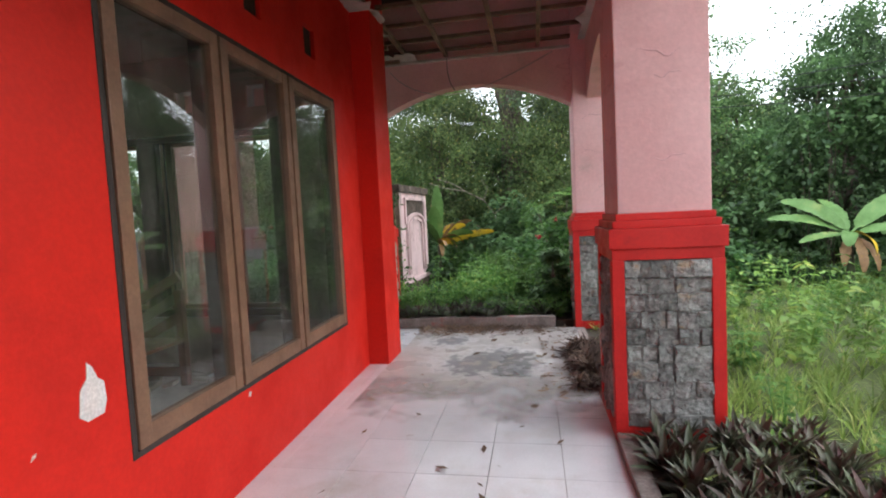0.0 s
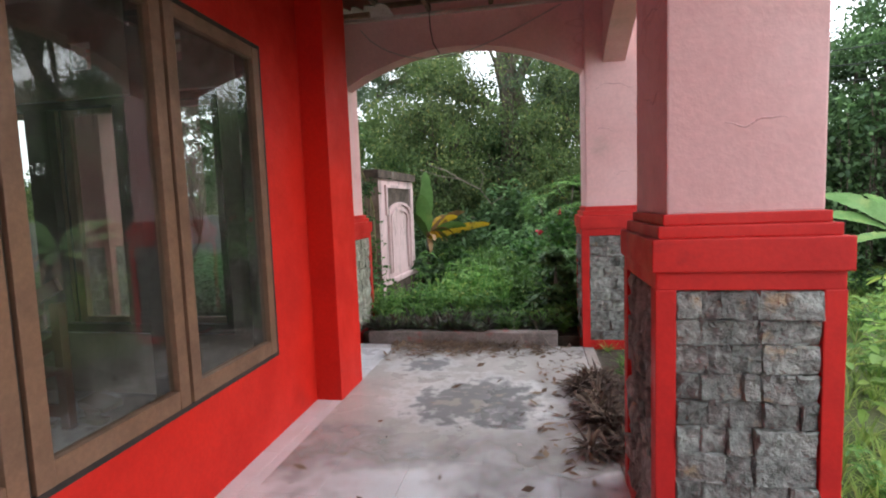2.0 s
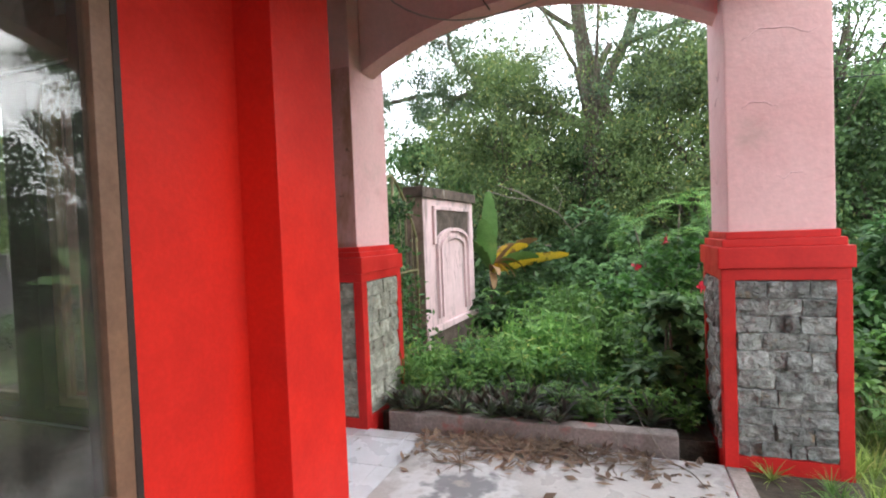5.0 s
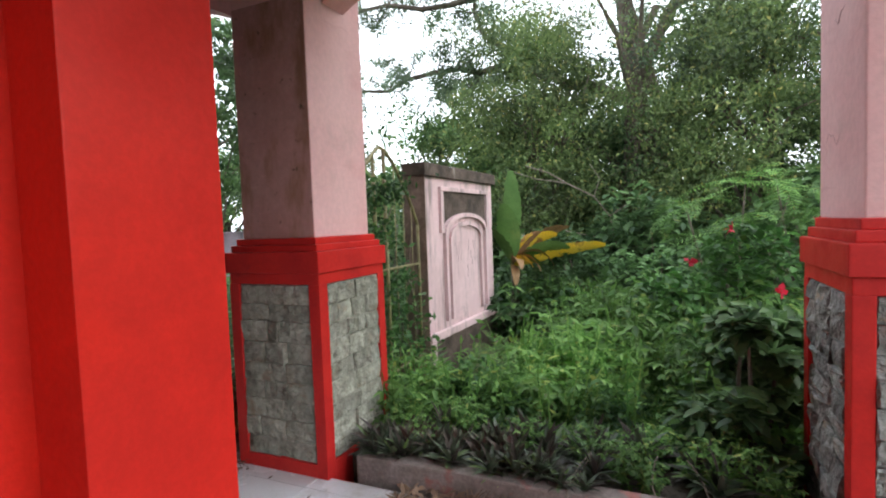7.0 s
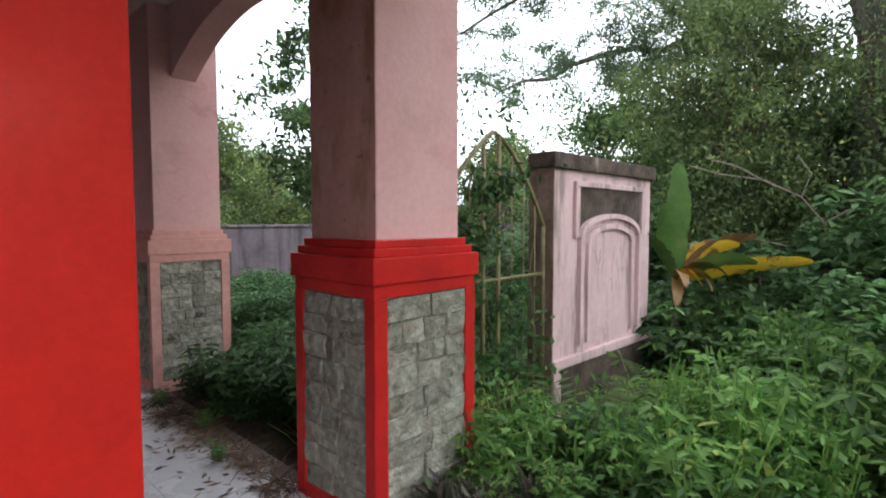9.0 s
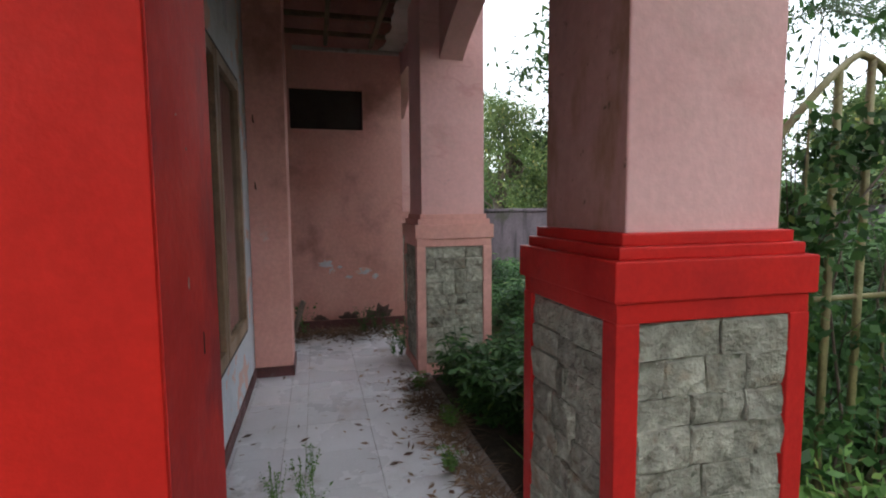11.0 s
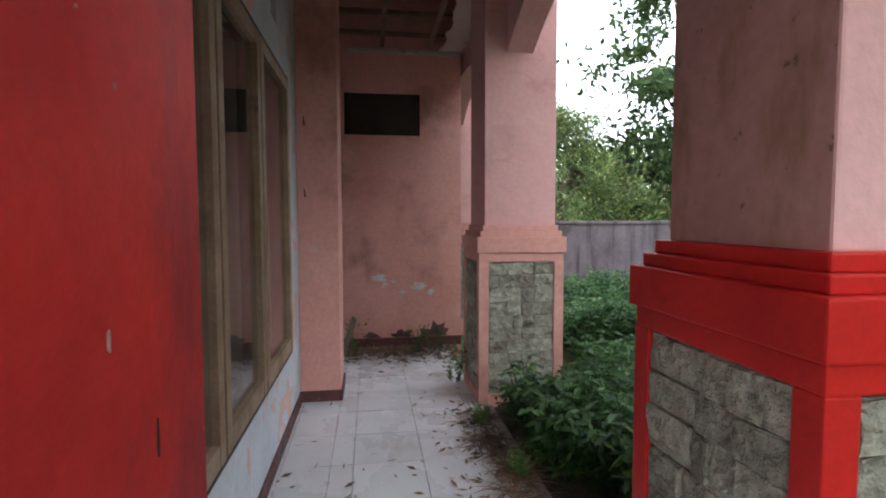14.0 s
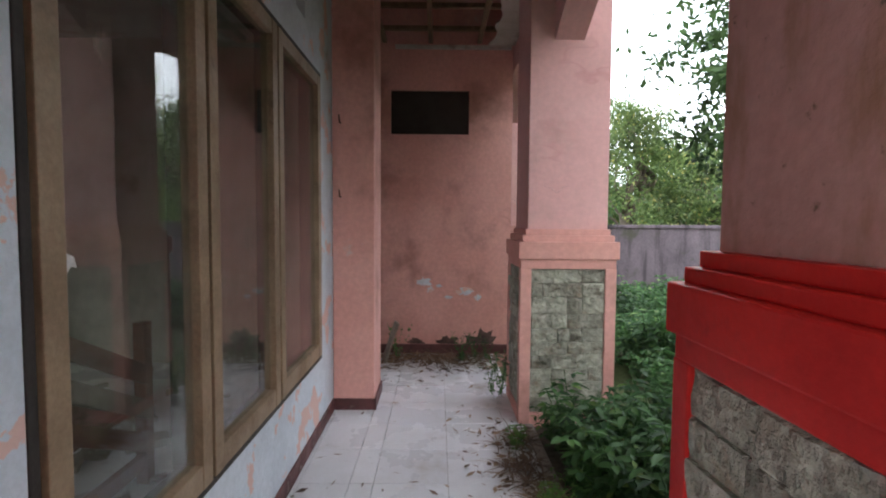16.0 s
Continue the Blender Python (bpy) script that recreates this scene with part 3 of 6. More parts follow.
def arch(name, axis, a0, a1, c0, c1, spring, apex, top, mat_, label):
    """A beam with an arched underside between a0 and a1, c0..c1 across."""
    bm = bmesh.new()
    n = 28
    rows = []
    for i in range(n + 1):
        u = i / n
        a = a0 + (a1 - a0) * u
        z = spring + (apex - spring) * (1 - abs(2 * u - 1) ** 2.0)
        co = [(a, c0, z), (a, c1, z), (a, c1, top), (a, c0, top)]
        rows.append([bm.verts.new(p if axis == 'x' else (p[1], p[0], p[2])) for p in co])
    for r, s in zip(rows, rows[1:]):
        for k in range(4):
            bm.faces.new((r[k], r[(k + 1) % 4], s[(k + 1) % 4], s[k]))
    bm.faces.new(rows[0])
    bm.faces.new(rows[-1][::-1])
    return structure(name, bm, mat_, label, "arch")


ROW_X = 0.74                     # middle of the east pillar row
ROW_Y = 6.40                     # middle of the north pillar row
P1 = (ROW_X, 3.42)
P2 = (ROW_X, ROW_Y)
P3 = (-2.19, ROW_Y)
P4 = (-5.055, ROW_Y)
P5 = (-7.93, ROW_Y)
HB = 0.31                        # half width of a plinth
HS = 0.26                        # half width of a shaft
arch("beam_north_arch", 'x', P3[0] + HS, P2[0] - HS, 6.29, 6.49, 2.66, 2.99, 4.018, PINK, "dusty pink arched porch beam")
arch("beam_east_arch", 'y', P1[1] + HS, P2[1] - HS, 0.64, 0.84, 2.66, 2.99, 4.018, PINK, "dusty pink arched porch beam")
arch("beam_side_arch", 'x', P4[0] + HS, P3[0] - HS, 6.29, 6.49, 2.63, 2.97, 4.018, PINK, "dusty pink arched porch beam")
arch("beam_far_arch", 'x', P5[0] + HS, P4[0] - HS, 6.29, 6.49, 2.63, 2.97, 4.018, PINK, "dusty pink arched porch beam")
arch("beam_south_arch", 'y', 0.61, P1[1] - HS, 0.64, 0.84, 2.66, 2.99, 4.018, PINK, "dusty pink arched porch beam")
structure("beam_south", solid(0.64, 0.84, -4.0, 0.59, 2.66, 4.018), PINK, "dusty pink porch beam", "beam")

# Added wall, never in view: blocks southern sky light to darken the porch.
structure("wall_porch_south", solid(-1.7, 1.3, -3.4, -3.25, -0.2, 4.0), PINK, "unseen pink wall added to block light from the south", "wall")

# roof over house and porch; its unseen overhang is widened to cut light
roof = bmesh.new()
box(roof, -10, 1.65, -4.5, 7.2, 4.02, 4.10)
structure("roof", roof, ROOF, "tiled roof underside, blackened with the shade of the void", "roof")
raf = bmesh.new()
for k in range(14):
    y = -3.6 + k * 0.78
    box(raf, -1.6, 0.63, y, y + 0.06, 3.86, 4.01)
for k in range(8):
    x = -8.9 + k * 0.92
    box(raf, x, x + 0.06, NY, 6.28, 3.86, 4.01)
structure("rafters", raf, RAFTER, "wooden rafters, blackened with the shade of the void", "rafter")

# broken porch ceiling: battens, board remains and edge mouldings in one mesh
ce = bmesh.new()
for x in (-1.47, -1.00, -0.38, 0.11):
    box(ce, x - 0.022, x + 0.022, -3.5, 6.28, CEIL - 0.01, CEIL + 0.035)
for y in (6.2, 5.78, 5.30, 4.80, 4.30, 3.72, 3.15, 2.5, 1.9, 1.3, 0.7, 0.1):
    box(ce, -1.63, 0.63, y - 0.02, y + 0.02, CEIL + 0.036, CEIL + 0.075)
for y in (4.95, 5.42, 5.92):
    box(ce, END_X + 0.01, -1.5, y - 0.022, y + 0.022, CEIL - 0.14, CEIL - 0.10)
for k in range(9):
    x = -6.35 + k * 0.52
    box(ce, x - 0.02, x + 0.02, NY + 0.01, 6.28, CEIL - 0.10, CEIL - 0.06)
structure("ceiling", ce, WOOD, "broken porch ceiling of bare wooden battens", "ceiling")


def ragged_board(x0, x1, y0, y1, z, side, seed, depth=0.12, steps=26):
    """A strip of ceiling board with one torn edge ('x0', 'x1', 'y0' or 'y1')."""
    r = random.Random(seed)
    bm = bmesh.new()
    along_y = side[0] == 'x'
    lo, hi = (y0, y1) if along_y else (x0, x1)
    prev_row = None
    d = 0.0
    for i in range(steps + 1):
        t = lo + (hi - lo) * i / steps
        d = max(0, min(depth, d + r.uniform(-depth, depth) * 0.6))
        if along_y:
            a, b = (x0 + d, x1) if side == 'x0' else (x0, x1 - d)
            pts = [(a, t), (b, t)]
        else:
            a, b = (y0 + d, y1) if side == 'y0' else (y0, y1 - d)
            pts = [(t, a), (t, b)]
        row = [bm.verts.new((*p, zz)) for zz in (z, z + 0.012) for p in pts]
        if prev_row:
            q, s = prev_row, row
            for k, m_ in ((0, 1), (2, 3), (0, 2), (1, 3)):
                bm.faces.new((q[k], q[m_], s[m_], s[k]))
        prev_row = row
    return bm


structure("ceiling_board_east", ragged_board(0.36, 0.638, -3.5, 6.285, CEIL - 0.024, 'x0', 3, 0.20, 60), BOARD, "torn strip of stained ceiling board", "ceiling board")
structure("ceiling_board_wall", ragged_board(-1.63, -1.44, 3.6, 4.595, CEIL - 0.024, 'x1', 4, 0.14, 14), BOARD, "torn strip of stained ceiling board", "ceiling board")
structure("ceiling_board_north", ragged_board(END_X + 0.01, -1.9, 6.0, 6.285, CEIL - 0.155, 'y0', 5, 0.06, 60), BOARD, "stained strip of ceiling board", "ceiling board")
structure("ceiling_board_corner", ragged_board(-1.86, -1.36, 5.95, 6.285, CEIL - 0.026, 'y0', 9, 0.25, 12), BOARD, "torn corner of stained ceiling board", "ceiling board")
structure("ceiling_board_pilaster", ragged_board(-1.62, -1.36, 4.45, 5.3, CEIL - 0.040, 'x1', 12, 0.16, 12), BOARD, "torn strip of white ceiling plaster", "ceiling board")
tr = bmesh.new()
box(tr, -1.9, 0.635, 6.245, 6.287, CEIL - 0.055, CEIL - 0.028)
box(tr, END_X + 0.003, END_X + 0.03, 5.06, 6.25, CEIL - 0.20, CEIL - 0.16)
structure("trim", tr, BOARD, "dirty white ceiling moulding", "trim")

# porch floors: slab under separate tiles
slab = bmesh.new()
box(slab, -1.75, 0.43, -4.0, 6.10, -0.35, -0.009)
box(slab, -6.62, -1.752, NY - 0.02, 6.10, -0.35, -0.009)
floor_ob = structure("floor", slab, GROUT, "white glazed tile porch floor, dusty and littered", "floor")

# ground
gm = bmesh.new()
R = 400
box(gm, -R, R, -R, R, GZ - 0.5, GZ)
structure("ground", gm, GROUND, "grassy garden ground", "ground")


# ---- things: pillars ----
def stone_mesh(w, h, seed, mat_, rough):
    """One split-face stone, lying in x (width) and z (height), its tilted, chamfered face towards -y."""
    r = random.Random(seed)
    bm = bmesh.new()
    proud = r.uniform(-0.004, 0.007) * rough
    tx, tz = r.uniform(-0.007, 0.007) * rough, r.uniform(-0.006, 0.006) * rough
    us = (0, 0.04, r.uniform(0.3, 0.7), 0.96, 1)
    vs = (0, 0.06, r.uniform(0.3, 0.7), 0.94, 1)
    grid = []
    for j, v in enumerate(vs):
        row = []
        for i, u in enumerate(us):
            edge = i in (0, 4) or j in (0, 4)
            d = 0.013 + proud + tx * (2 * u - 1) + tz * (2 * v - 1) + r.uniform(-0.004, 0.004) * rough
            if i == 2 or j == 2:
                d += r.uniform(-0.002, 0.006) * rough
            if edge:
                d -= r.uniform(0.0, 0.009)
            row.append(bm.verts.new((-w / 2 + w * u + r.uniform(-.0018, .0018), -max(d, 0.001), h * v + r.uniform(-.0015, .0015))))
        grid.append(row)
    for j in range(4):
        for i in range(4):
            bm.faces.new((grid[j][i], grid[j][i + 1], grid[j + 1][i + 1], grid[j + 1][i]))
    corners = [grid[0][0], grid[0][4], grid[4][4], grid[4][0]]
    sides = [grid[0], [g[4] for g in grid], grid[4][::-1], [g[0] for g in grid[::-1]]]
    low = [bm.verts.new((c.co.x, 0.012, c.co.z)) for c in corners]
    for k in range(4):
        bm.faces.new(sides[k] + [low[(k + 1) % 4], low[k]])
    return mesh_of("stone", bm, mat_)


def square_ring(bm, h0, h1, z0, z1):
    """A square frustum from half width h0 at z0 to h1 at z1."""
    box_v = [bm.verts.new((sx * h, sy * h, z)) for h, z in ((h0, z0), (h1, z1)) for sx, sy in ((-1, -1), (1, -1), (1, 1), (-1, 1))]
    for q in ((3, 2, 1, 0), (4, 5, 6, 7), (0, 1, 5, 4), (1, 2, 6, 5), (2, 3, 7, 6), (3, 0, 4, 7)):
        bm.faces.new([box_v[i] for i in q])


def pillar(at, trim, shaft, stone, label, seed, HB=0.31, HS=0.26, widths=(0.06, 0.08, 0.11, 0.15, 0.19), rough=1.7, courses=10, cracks=3, steps=(1.145, 1.265, 1.31, 1.352)):
    p = thing("porch_pillar", label, "pillar", "porch pillars", (*at, 0))
    p.scale = (1, 1.065, 1)
    core = bmesh.new()
    square_ring(core, HB - 0.03, HB - 0.03, -0.30, 1.09)
    part("core", core, MORTAR, p)
    fr = bmesh.new()
    for sx in (-1, 1):
        for sy in (-1, 1):
            x, y = sx * (HB - 0.036), sy * (HB - 0.036)
            box(fr, x - 0.036, x + 0.036, y - 0.036, y + 0.036, -0.30, 1.080, 0.005)
    part("corner_frame", fr, trim, p, "painted plaster corner posts")
    base = bmesh.new()
    square_ring(base, HB - 0.002, HB - 0.002, -0.30, 0.075)
    part("base_band", base, trim, p)
    cap = bmesh.new()
    for h0, z0, z1 in ((HB - 0.002, 1.078, steps[0]), (HB + 0.014, steps[0], steps[1]), (HB - 0.012, steps[1], steps[2]), (HB - 0.034, steps[2], steps[3])):
        box(cap, -h0, h0, -h0, h0, z0, z1, 0.006)
    part("cap", cap, trim, p, "stepped painted cap")
    sh = bmesh.new()
    box(sh, -HS, HS, -HS, HS, steps[3] - 0.002, 4.015, 0.008)
    part("shaft", sh, shaft, p, "pink plastered shaft")
    r = random.Random(seed)
    for face in range(4):
        for k in range(cracks):
            z = 1.75 + 0.32 * k + r.uniform(-0.12, 0.12)
            x0, x1 = sorted((r.uniform(-0.22, 0.0), r.uniform(0.0, 0.22)))
            if x1 - x0 < 0.12:
                x1 = x0 + 0.14
            ph, amp = r.uniform(0, 6), r.uniform(0.010, 0.028)
            bm = bmesh.new()
            pts = [(x0 + (x1 - x0) * i / 12, -HS + 0.0008, z + amp * math.sin(ph + i * 0.55) + 0.4 * amp * math.sin(2 * ph + i * 1.3)) for i in range(13)]
            tube(bm, pts, [0.0008 + 0.0036 * math.sin(math.pi * (i + 0.5) / 13) for i in range(13)], 6)
            ob = part("plaster_ridge", bm, RIDGE, p, "darker pink raised crack")
            ob.matrix_local = pose(0, 0, 0, 0, 0, 90 * face)
    half = HB - 0.072
    for face in range(4):
        panel = part("stone_panel", solid(-half, half, 0.002, 0.006, 0.076, 1.078), MORTAR, p, "split stone facing")
        turn = pose(0, 0, 0, 0, 0, 90 * face)
        panel.matrix_local = turn @ Matrix.Translation((0, -(HB - 0.022), 0))
        z = 0.078
        heights = [r.uniform(0.085, 0.115) for _ in range(courses)]
        k = 0.998 / sum(heights)
        for hgt in heights:
            hgt *= k
            ws = []
            while sum(ws) < 2 * half - 0.07:
                ws.append(r.choice(widths))
            q = 2 * half / sum(ws)
            x = -half
            for w in ws:
                w *= q
                st = new("stone", stone_mesh(w - 0.0022, hgt - 0.0022, r.random(), stone, rough))
                st.parent = panel
                st.location = (x + w / 2, 0, z)
                x += w
            z += hgt
    return p


p_red = pillar(P1, RED_TRIM, PINK, STONE, "pink porch pillar on a red framed plinth of split grey stone", 21)
copy_thing(p_red, pose(*P2, 0, 0, 0, 180))
# Added pillar out of view: carries the south arch and shades the wall.
copy_thing(p_red, pose(ROW_X, 0.34, 0, 0, 0, 90))
p3_ob = pillar((P3[0] - 0.010, P3[1] + 0.012), RED_TRIM, PINK, STONE_GREEN, "pink porch pillar on a red framed plinth of greenish stone", 33, 0.322, 0.26, (0.10, 0.16, 0.21, 0.25), 1.0, 9, 0, (1.141, 1.260, 1.298, 1.336))
part("stained_plaster", solid(-HS + 0.006, HS - 0.006, -HS - 0.0012, -HS - 0.0002, 1.338, 2.66), PINK_DIRTY, p3_ob, "brown stained plaster")
p_pink = pillar(P4, SALMON, PINK, STONE_GREEN, "salmon pink porch pillar with a greenish stone plinth", 45, widths=(0.09, 0.13, 0.17, 0.21), rough=1.0, cracks=1)
copy_thing(p_pink, pose(*P5, 0, 0, 0, 180))


# ---- windows ----
def window(name, axis, plane, span, label, sign, posts, paint, inner):
    """A three-sash window in the wall opening. axis: the wall's direction; sign: outward along the other axis."""
    a0, a1, z0, z1 = span
    w = thing(name, label, "window")
    tagged(w, kind="structure")

    def piece(pname, b0, b1, d0, d1, c0, c1, m_, parent, bev=0.004):
        q0, q1 = sorted((plane + sign * d0, plane + sign * d1))
        bm = solid(q0, q1, b0, b1, c0, c1, bev) if axis == 'y' else solid(b0, b1, q0, q1, c0, c1, bev)
        return part(pname, bm, m_, parent)

    f = 0.028
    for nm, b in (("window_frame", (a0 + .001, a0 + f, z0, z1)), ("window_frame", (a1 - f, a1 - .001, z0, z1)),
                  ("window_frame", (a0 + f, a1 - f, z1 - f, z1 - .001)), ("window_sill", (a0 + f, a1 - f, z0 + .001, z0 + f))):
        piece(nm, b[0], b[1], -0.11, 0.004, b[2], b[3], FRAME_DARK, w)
    edges = (a0 + f, *posts, a1 - f)
    for k in range(3):
        s0, s1 = edges[k] + (0.014 if k else 0.004), edges[k + 1] - 0.008
        t0, t1 = z0 + f + 0.003, z1 - f - 0.003
        st = 0.068
        bm = bmesh.new()
        for b0, b1, c0, c1, dd in ((s0, s0 + st, t0, t1, 0.012), (s1 - st, s1, t0, t1, 0.012), (s0 + st, s1 - st, t0, t0 + 0.085, 0.010), (s0 + st, s1 - st, t1 - st, t1, 0.010)):
            q0, q1 = sorted((plane - sign * 0.044, plane + sign * dd))
            if axis == 'y':
                box(bm, q0, q1, b0, b1, c0, c1, 0.004)
            else:
                box(bm, b0, b1, q0, q1, c0, c1, 0.004)
        sash = part("sash", bm, paint, w, "painted wooden sash")
        pane = piece("pane", s0 + st - .005, s1 - st + .005, -0.020, -0.016, t0 + 0.08, t1 - st + 0.005, GLASS, sash, 0)
        pane.visible_shadow = False
    # dark posts between the sashes; room-side ones paint in a backlit silhouette
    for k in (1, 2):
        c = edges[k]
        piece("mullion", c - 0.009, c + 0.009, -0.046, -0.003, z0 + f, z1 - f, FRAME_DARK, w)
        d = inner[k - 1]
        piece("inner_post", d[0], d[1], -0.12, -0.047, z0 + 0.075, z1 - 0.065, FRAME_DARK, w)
    # Near-black strips behind the sash rims: backlit shade put into the colour.
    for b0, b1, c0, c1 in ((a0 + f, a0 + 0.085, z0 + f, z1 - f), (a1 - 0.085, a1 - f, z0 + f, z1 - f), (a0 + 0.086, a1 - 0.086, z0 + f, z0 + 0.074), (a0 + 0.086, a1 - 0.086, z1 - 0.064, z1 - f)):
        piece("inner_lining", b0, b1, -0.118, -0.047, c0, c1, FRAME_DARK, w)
    return w


window("window_1", 'y', EX, WIN_E, "three-sash brown wooden window with dusty glass", 1, (2.43, 3.205), FRAME, ((2.362, 2.498), (3.137, 3.273))).matrix_world = EAST_TURN
window("window_2", 'x', NY, WIN_N, "three-sash brown wooden window with streaked dusty glass", 1, (-3.76, -3.02), FRAME_TAN, ((-4.02, -3.80), (-3.20, -2.99)))

# ---- kerbs and beds ----
kb = bmesh.new()
box(kb, -1.76, 0.20, 6.17, 6.29, -0.3, 0.115, 0.012)
structure("kerb_north", kb, KERB, "worn concrete bed kerb", "kerb")
kb = bmesh.new()
box(kb, 0.43, 0.53, 0.70, 3.08, -0.3, 0.05, 0.01)
box(kb, 0.43, 0.53, 3.72, 6.06, -0.3, 0.012, 0.01)
box(kb, -4.74, -2.51, 6.10, 6.17, -0.3, 0.004, 0.006)
structure("kerb_beds", kb, KERB, "worn red-stained concrete bed kerb", "kerb")
so = bmesh.new()
box(so, 0.532, 1.55, 0.70, 3.085, -0.3, 0.0)
box(so, 0.532, 1.05, 3.715, 6.065, -0.3, -0.01)
box(so, -1.87, 0.42, 6.295, 6.75, -0.3, 0.05)
box(so, -4.74, -2.51, 6.172, 7.3, -0.3, -0.02)
structure("bed_soil", so, SOIL, "dark damp bed soil", "soil")

# ---- garden wall, gate and gate slab ----
gw = bmesh.new()
box(gw, -10.65, -10.5, 2.0, 26.0, -0.5, 1.30)
box(gw, -10.68, -10.47, 2.0, 26.0, 1.30, 1.36, 0.01)
structure("garden_wall", gw, WALL_GREY, "grey plastered garden wall with black streaks", "wall")


def gate_slab():
    m = pose(-2.22, 8.10, 0, 0, 0, 90 - 3.3)      # local x along the slab, local -y its front
    s = new("gate_slab")
    s.matrix_world = m
    tagged(s, "weathered pale pink plaster gate wall with an arched panel", "gate wall")
    W, T, B, H = 1.75, 0.18, 0.30, 1.96

    def p(nm, bm, mt, lb=""):
        return part(nm, bm, mt, s, lb)

    p("slab_body", solid(0, W, 0, T, B - 0.05, H - 0.10, 0.008), SLAB_PINK)
    p("coping", solid(-0.02, W + 0.03, -0.045, T + 0.03, H - 0.125, H, 0.012), SLAB_DARK, "dark lichen-stained coping")
    p("end_face", solid(-0.012, -0.001, -0.03, T + 0.02, -0.4, H - 0.126), SLAB_END, "brown stained end face")
    p("footing", solid(0.10, W - 0.05, -0.012, T - 0.02, -0.4, B - 0.051), SLAB_DARK, "dark mossy footing")
    p("ledge", solid(0, W, -0.05, -0.001, B - 0.05, B + 0.03, 0.01), SLAB_PINK)
    p("corner_post", solid(0.0, 0.10, -0.045, -0.001, -0.4, B - 0.052), SLAB_PINK)
    p("corner_post", solid(W - 0.07, W, -0.045, -0.001, -0.4, B - 0.052), SLAB_PINK)
    # moulded frame of the dark upper field
    x0, x1, zt, zb = 0.31, 1.56, H - 0.21, H - 0.67
    fr = bmesh.new()
    box(fr, x0, x1, -0.035, -0.001, zt - 0.045, zt, 0.006)
    box(fr, x0, x0 + 0.06, -0.035, -0.001, zb, zt - 0.046, 0.006)
    box(fr, x1 - 0.06, x1, -0.035, -0.001, zb, zt - 0.046, 0.006)
    p("panel_moulding", fr, SLAB_PINK, "stained raised moulding")
    # dark field above the arch
    cx, ra = (x0 + x1) / 2, (x1 - x0) / 2 - 0.075

    def arch_z(u, r_, base, rise):
        return base + rise * math.sqrt(max(0, 1 - u * u))

    fld = bmesh.new()
    n = 20
    pr = None
    for i in range(n + 1):
        u = -1 + 2 * i / n
        x = cx + u * (ra + 0.01)
        lo_ = arch_z(u, 0, zb, 0.17) + 0.03
        row = [fld.verts.new((x, y, z)) for y in (-0.012, -0.001) for z in (min(lo_, zt - 0.05), zt - 0.046)]
        if pr:
            fld.faces.new((pr[0], row[0], row[1], pr[1]))
            fld.faces.new((pr[2], pr[3], row[3], row[2]))
            fld.faces.new((pr[0], pr[2], row[2], row[0]))
        pr = row
    p("upper_field", fld, SLAB_DARK, "black weathered field")
    for nm, rr, rise, base, dep in (("arch_moulding", ra, 0.17, zb + 0.0, 0.04), ("inner_moulding", ra - 0.13, 0.14, zb - 0.06, 0.03)):
        am = bmesh.new()
        pr = None
        pts = [(-1, -(base - B - 0.10))] + [(-1 + 2 * i / 24, 0) for i in range(25)] + [(1, -(base - B - 0.10))]
        for u, dz in pts:
            inner = rr - 0.045
            zo = arch_z(u, 0, base, rise + 0.03) + dz
            zi = arch_z(u, 0, base, rise - 0.015) + dz
            row = [am.verts.new((cx + u * q, y, z)) for q, z in ((rr, zo), (inner, zi)) for y in (-dep, -0.001)]
            if pr:
                for a, b in ((0, 1), (2, 3), (0, 2)):
                    am.faces.new((pr[a], pr[b], row[b], row[a]))
            pr = row
        p(nm, am, SLAB_PINK)
    r = random.Random(5)
    for k in range(7):
        x, z = cx + r.uniform(-0.24, 0.24), B + r.uniform(0.55, 0.85)
        bm = bmesh.new()
        ph, hgt = r.uniform(0, 6), r.uniform(0.10, 0.24)
        tube(bm, [(x + 0.02 * math.sin(ph + i * 0.45), -0.0005, z + hgt * (i / 8 - 0.5)) for i in range(9)], [0.0011 + 0.0008 * r.random() for _ in range(9)], 5)
        p("scratch", bm, SLAB_END, "brown illegible scrawl")
    return s


gate_slab()


def gate():
    g = thing("garden_gate", "rusty faded green iron garden gate overgrown with weeds", "gate", at=(-2.27, 6.75, 0))
    h = 0.675
    post_x = (0.02, 0.17, 0.30, 0.43, 0.57, 0.74, 0.90, 1.05, 1.20, 1.32)

    def top(y):
        u = min(1, abs(y - h) / h)
        return 2.02 - 0.68 * u ** (1.25 if y < h else 1.6)

    for i, y in enumerate(post_x):
        bm = bmesh.new()
        thick = i in (0, 4, 5, 9)
        tube(bm, [(0, y, -0.2), (0, y, 0.8), (0, y, top(y) - (0 if thick else 0.02))], 0.016 if thick else 0.005, 8)
        part("upright" if thick else "bar", bm, METAL_GREEN, g)
    bm = bmesh.new()
    tube(bm, [(0, 1.35 * k / 24, top(1.35 * k / 24)) for k in range(25)], 0.016, 8)
    part("arched_rail", bm, METAL_GREEN, g)
    for z in (0.15, 1.02):
        bm = bmesh.new()
        tube(bm, [(0, 0, z), (0, 1.34, z)], 0.012, 7)
        part("cross_rail", bm, METAL_GREEN, g)
    return g


gate()


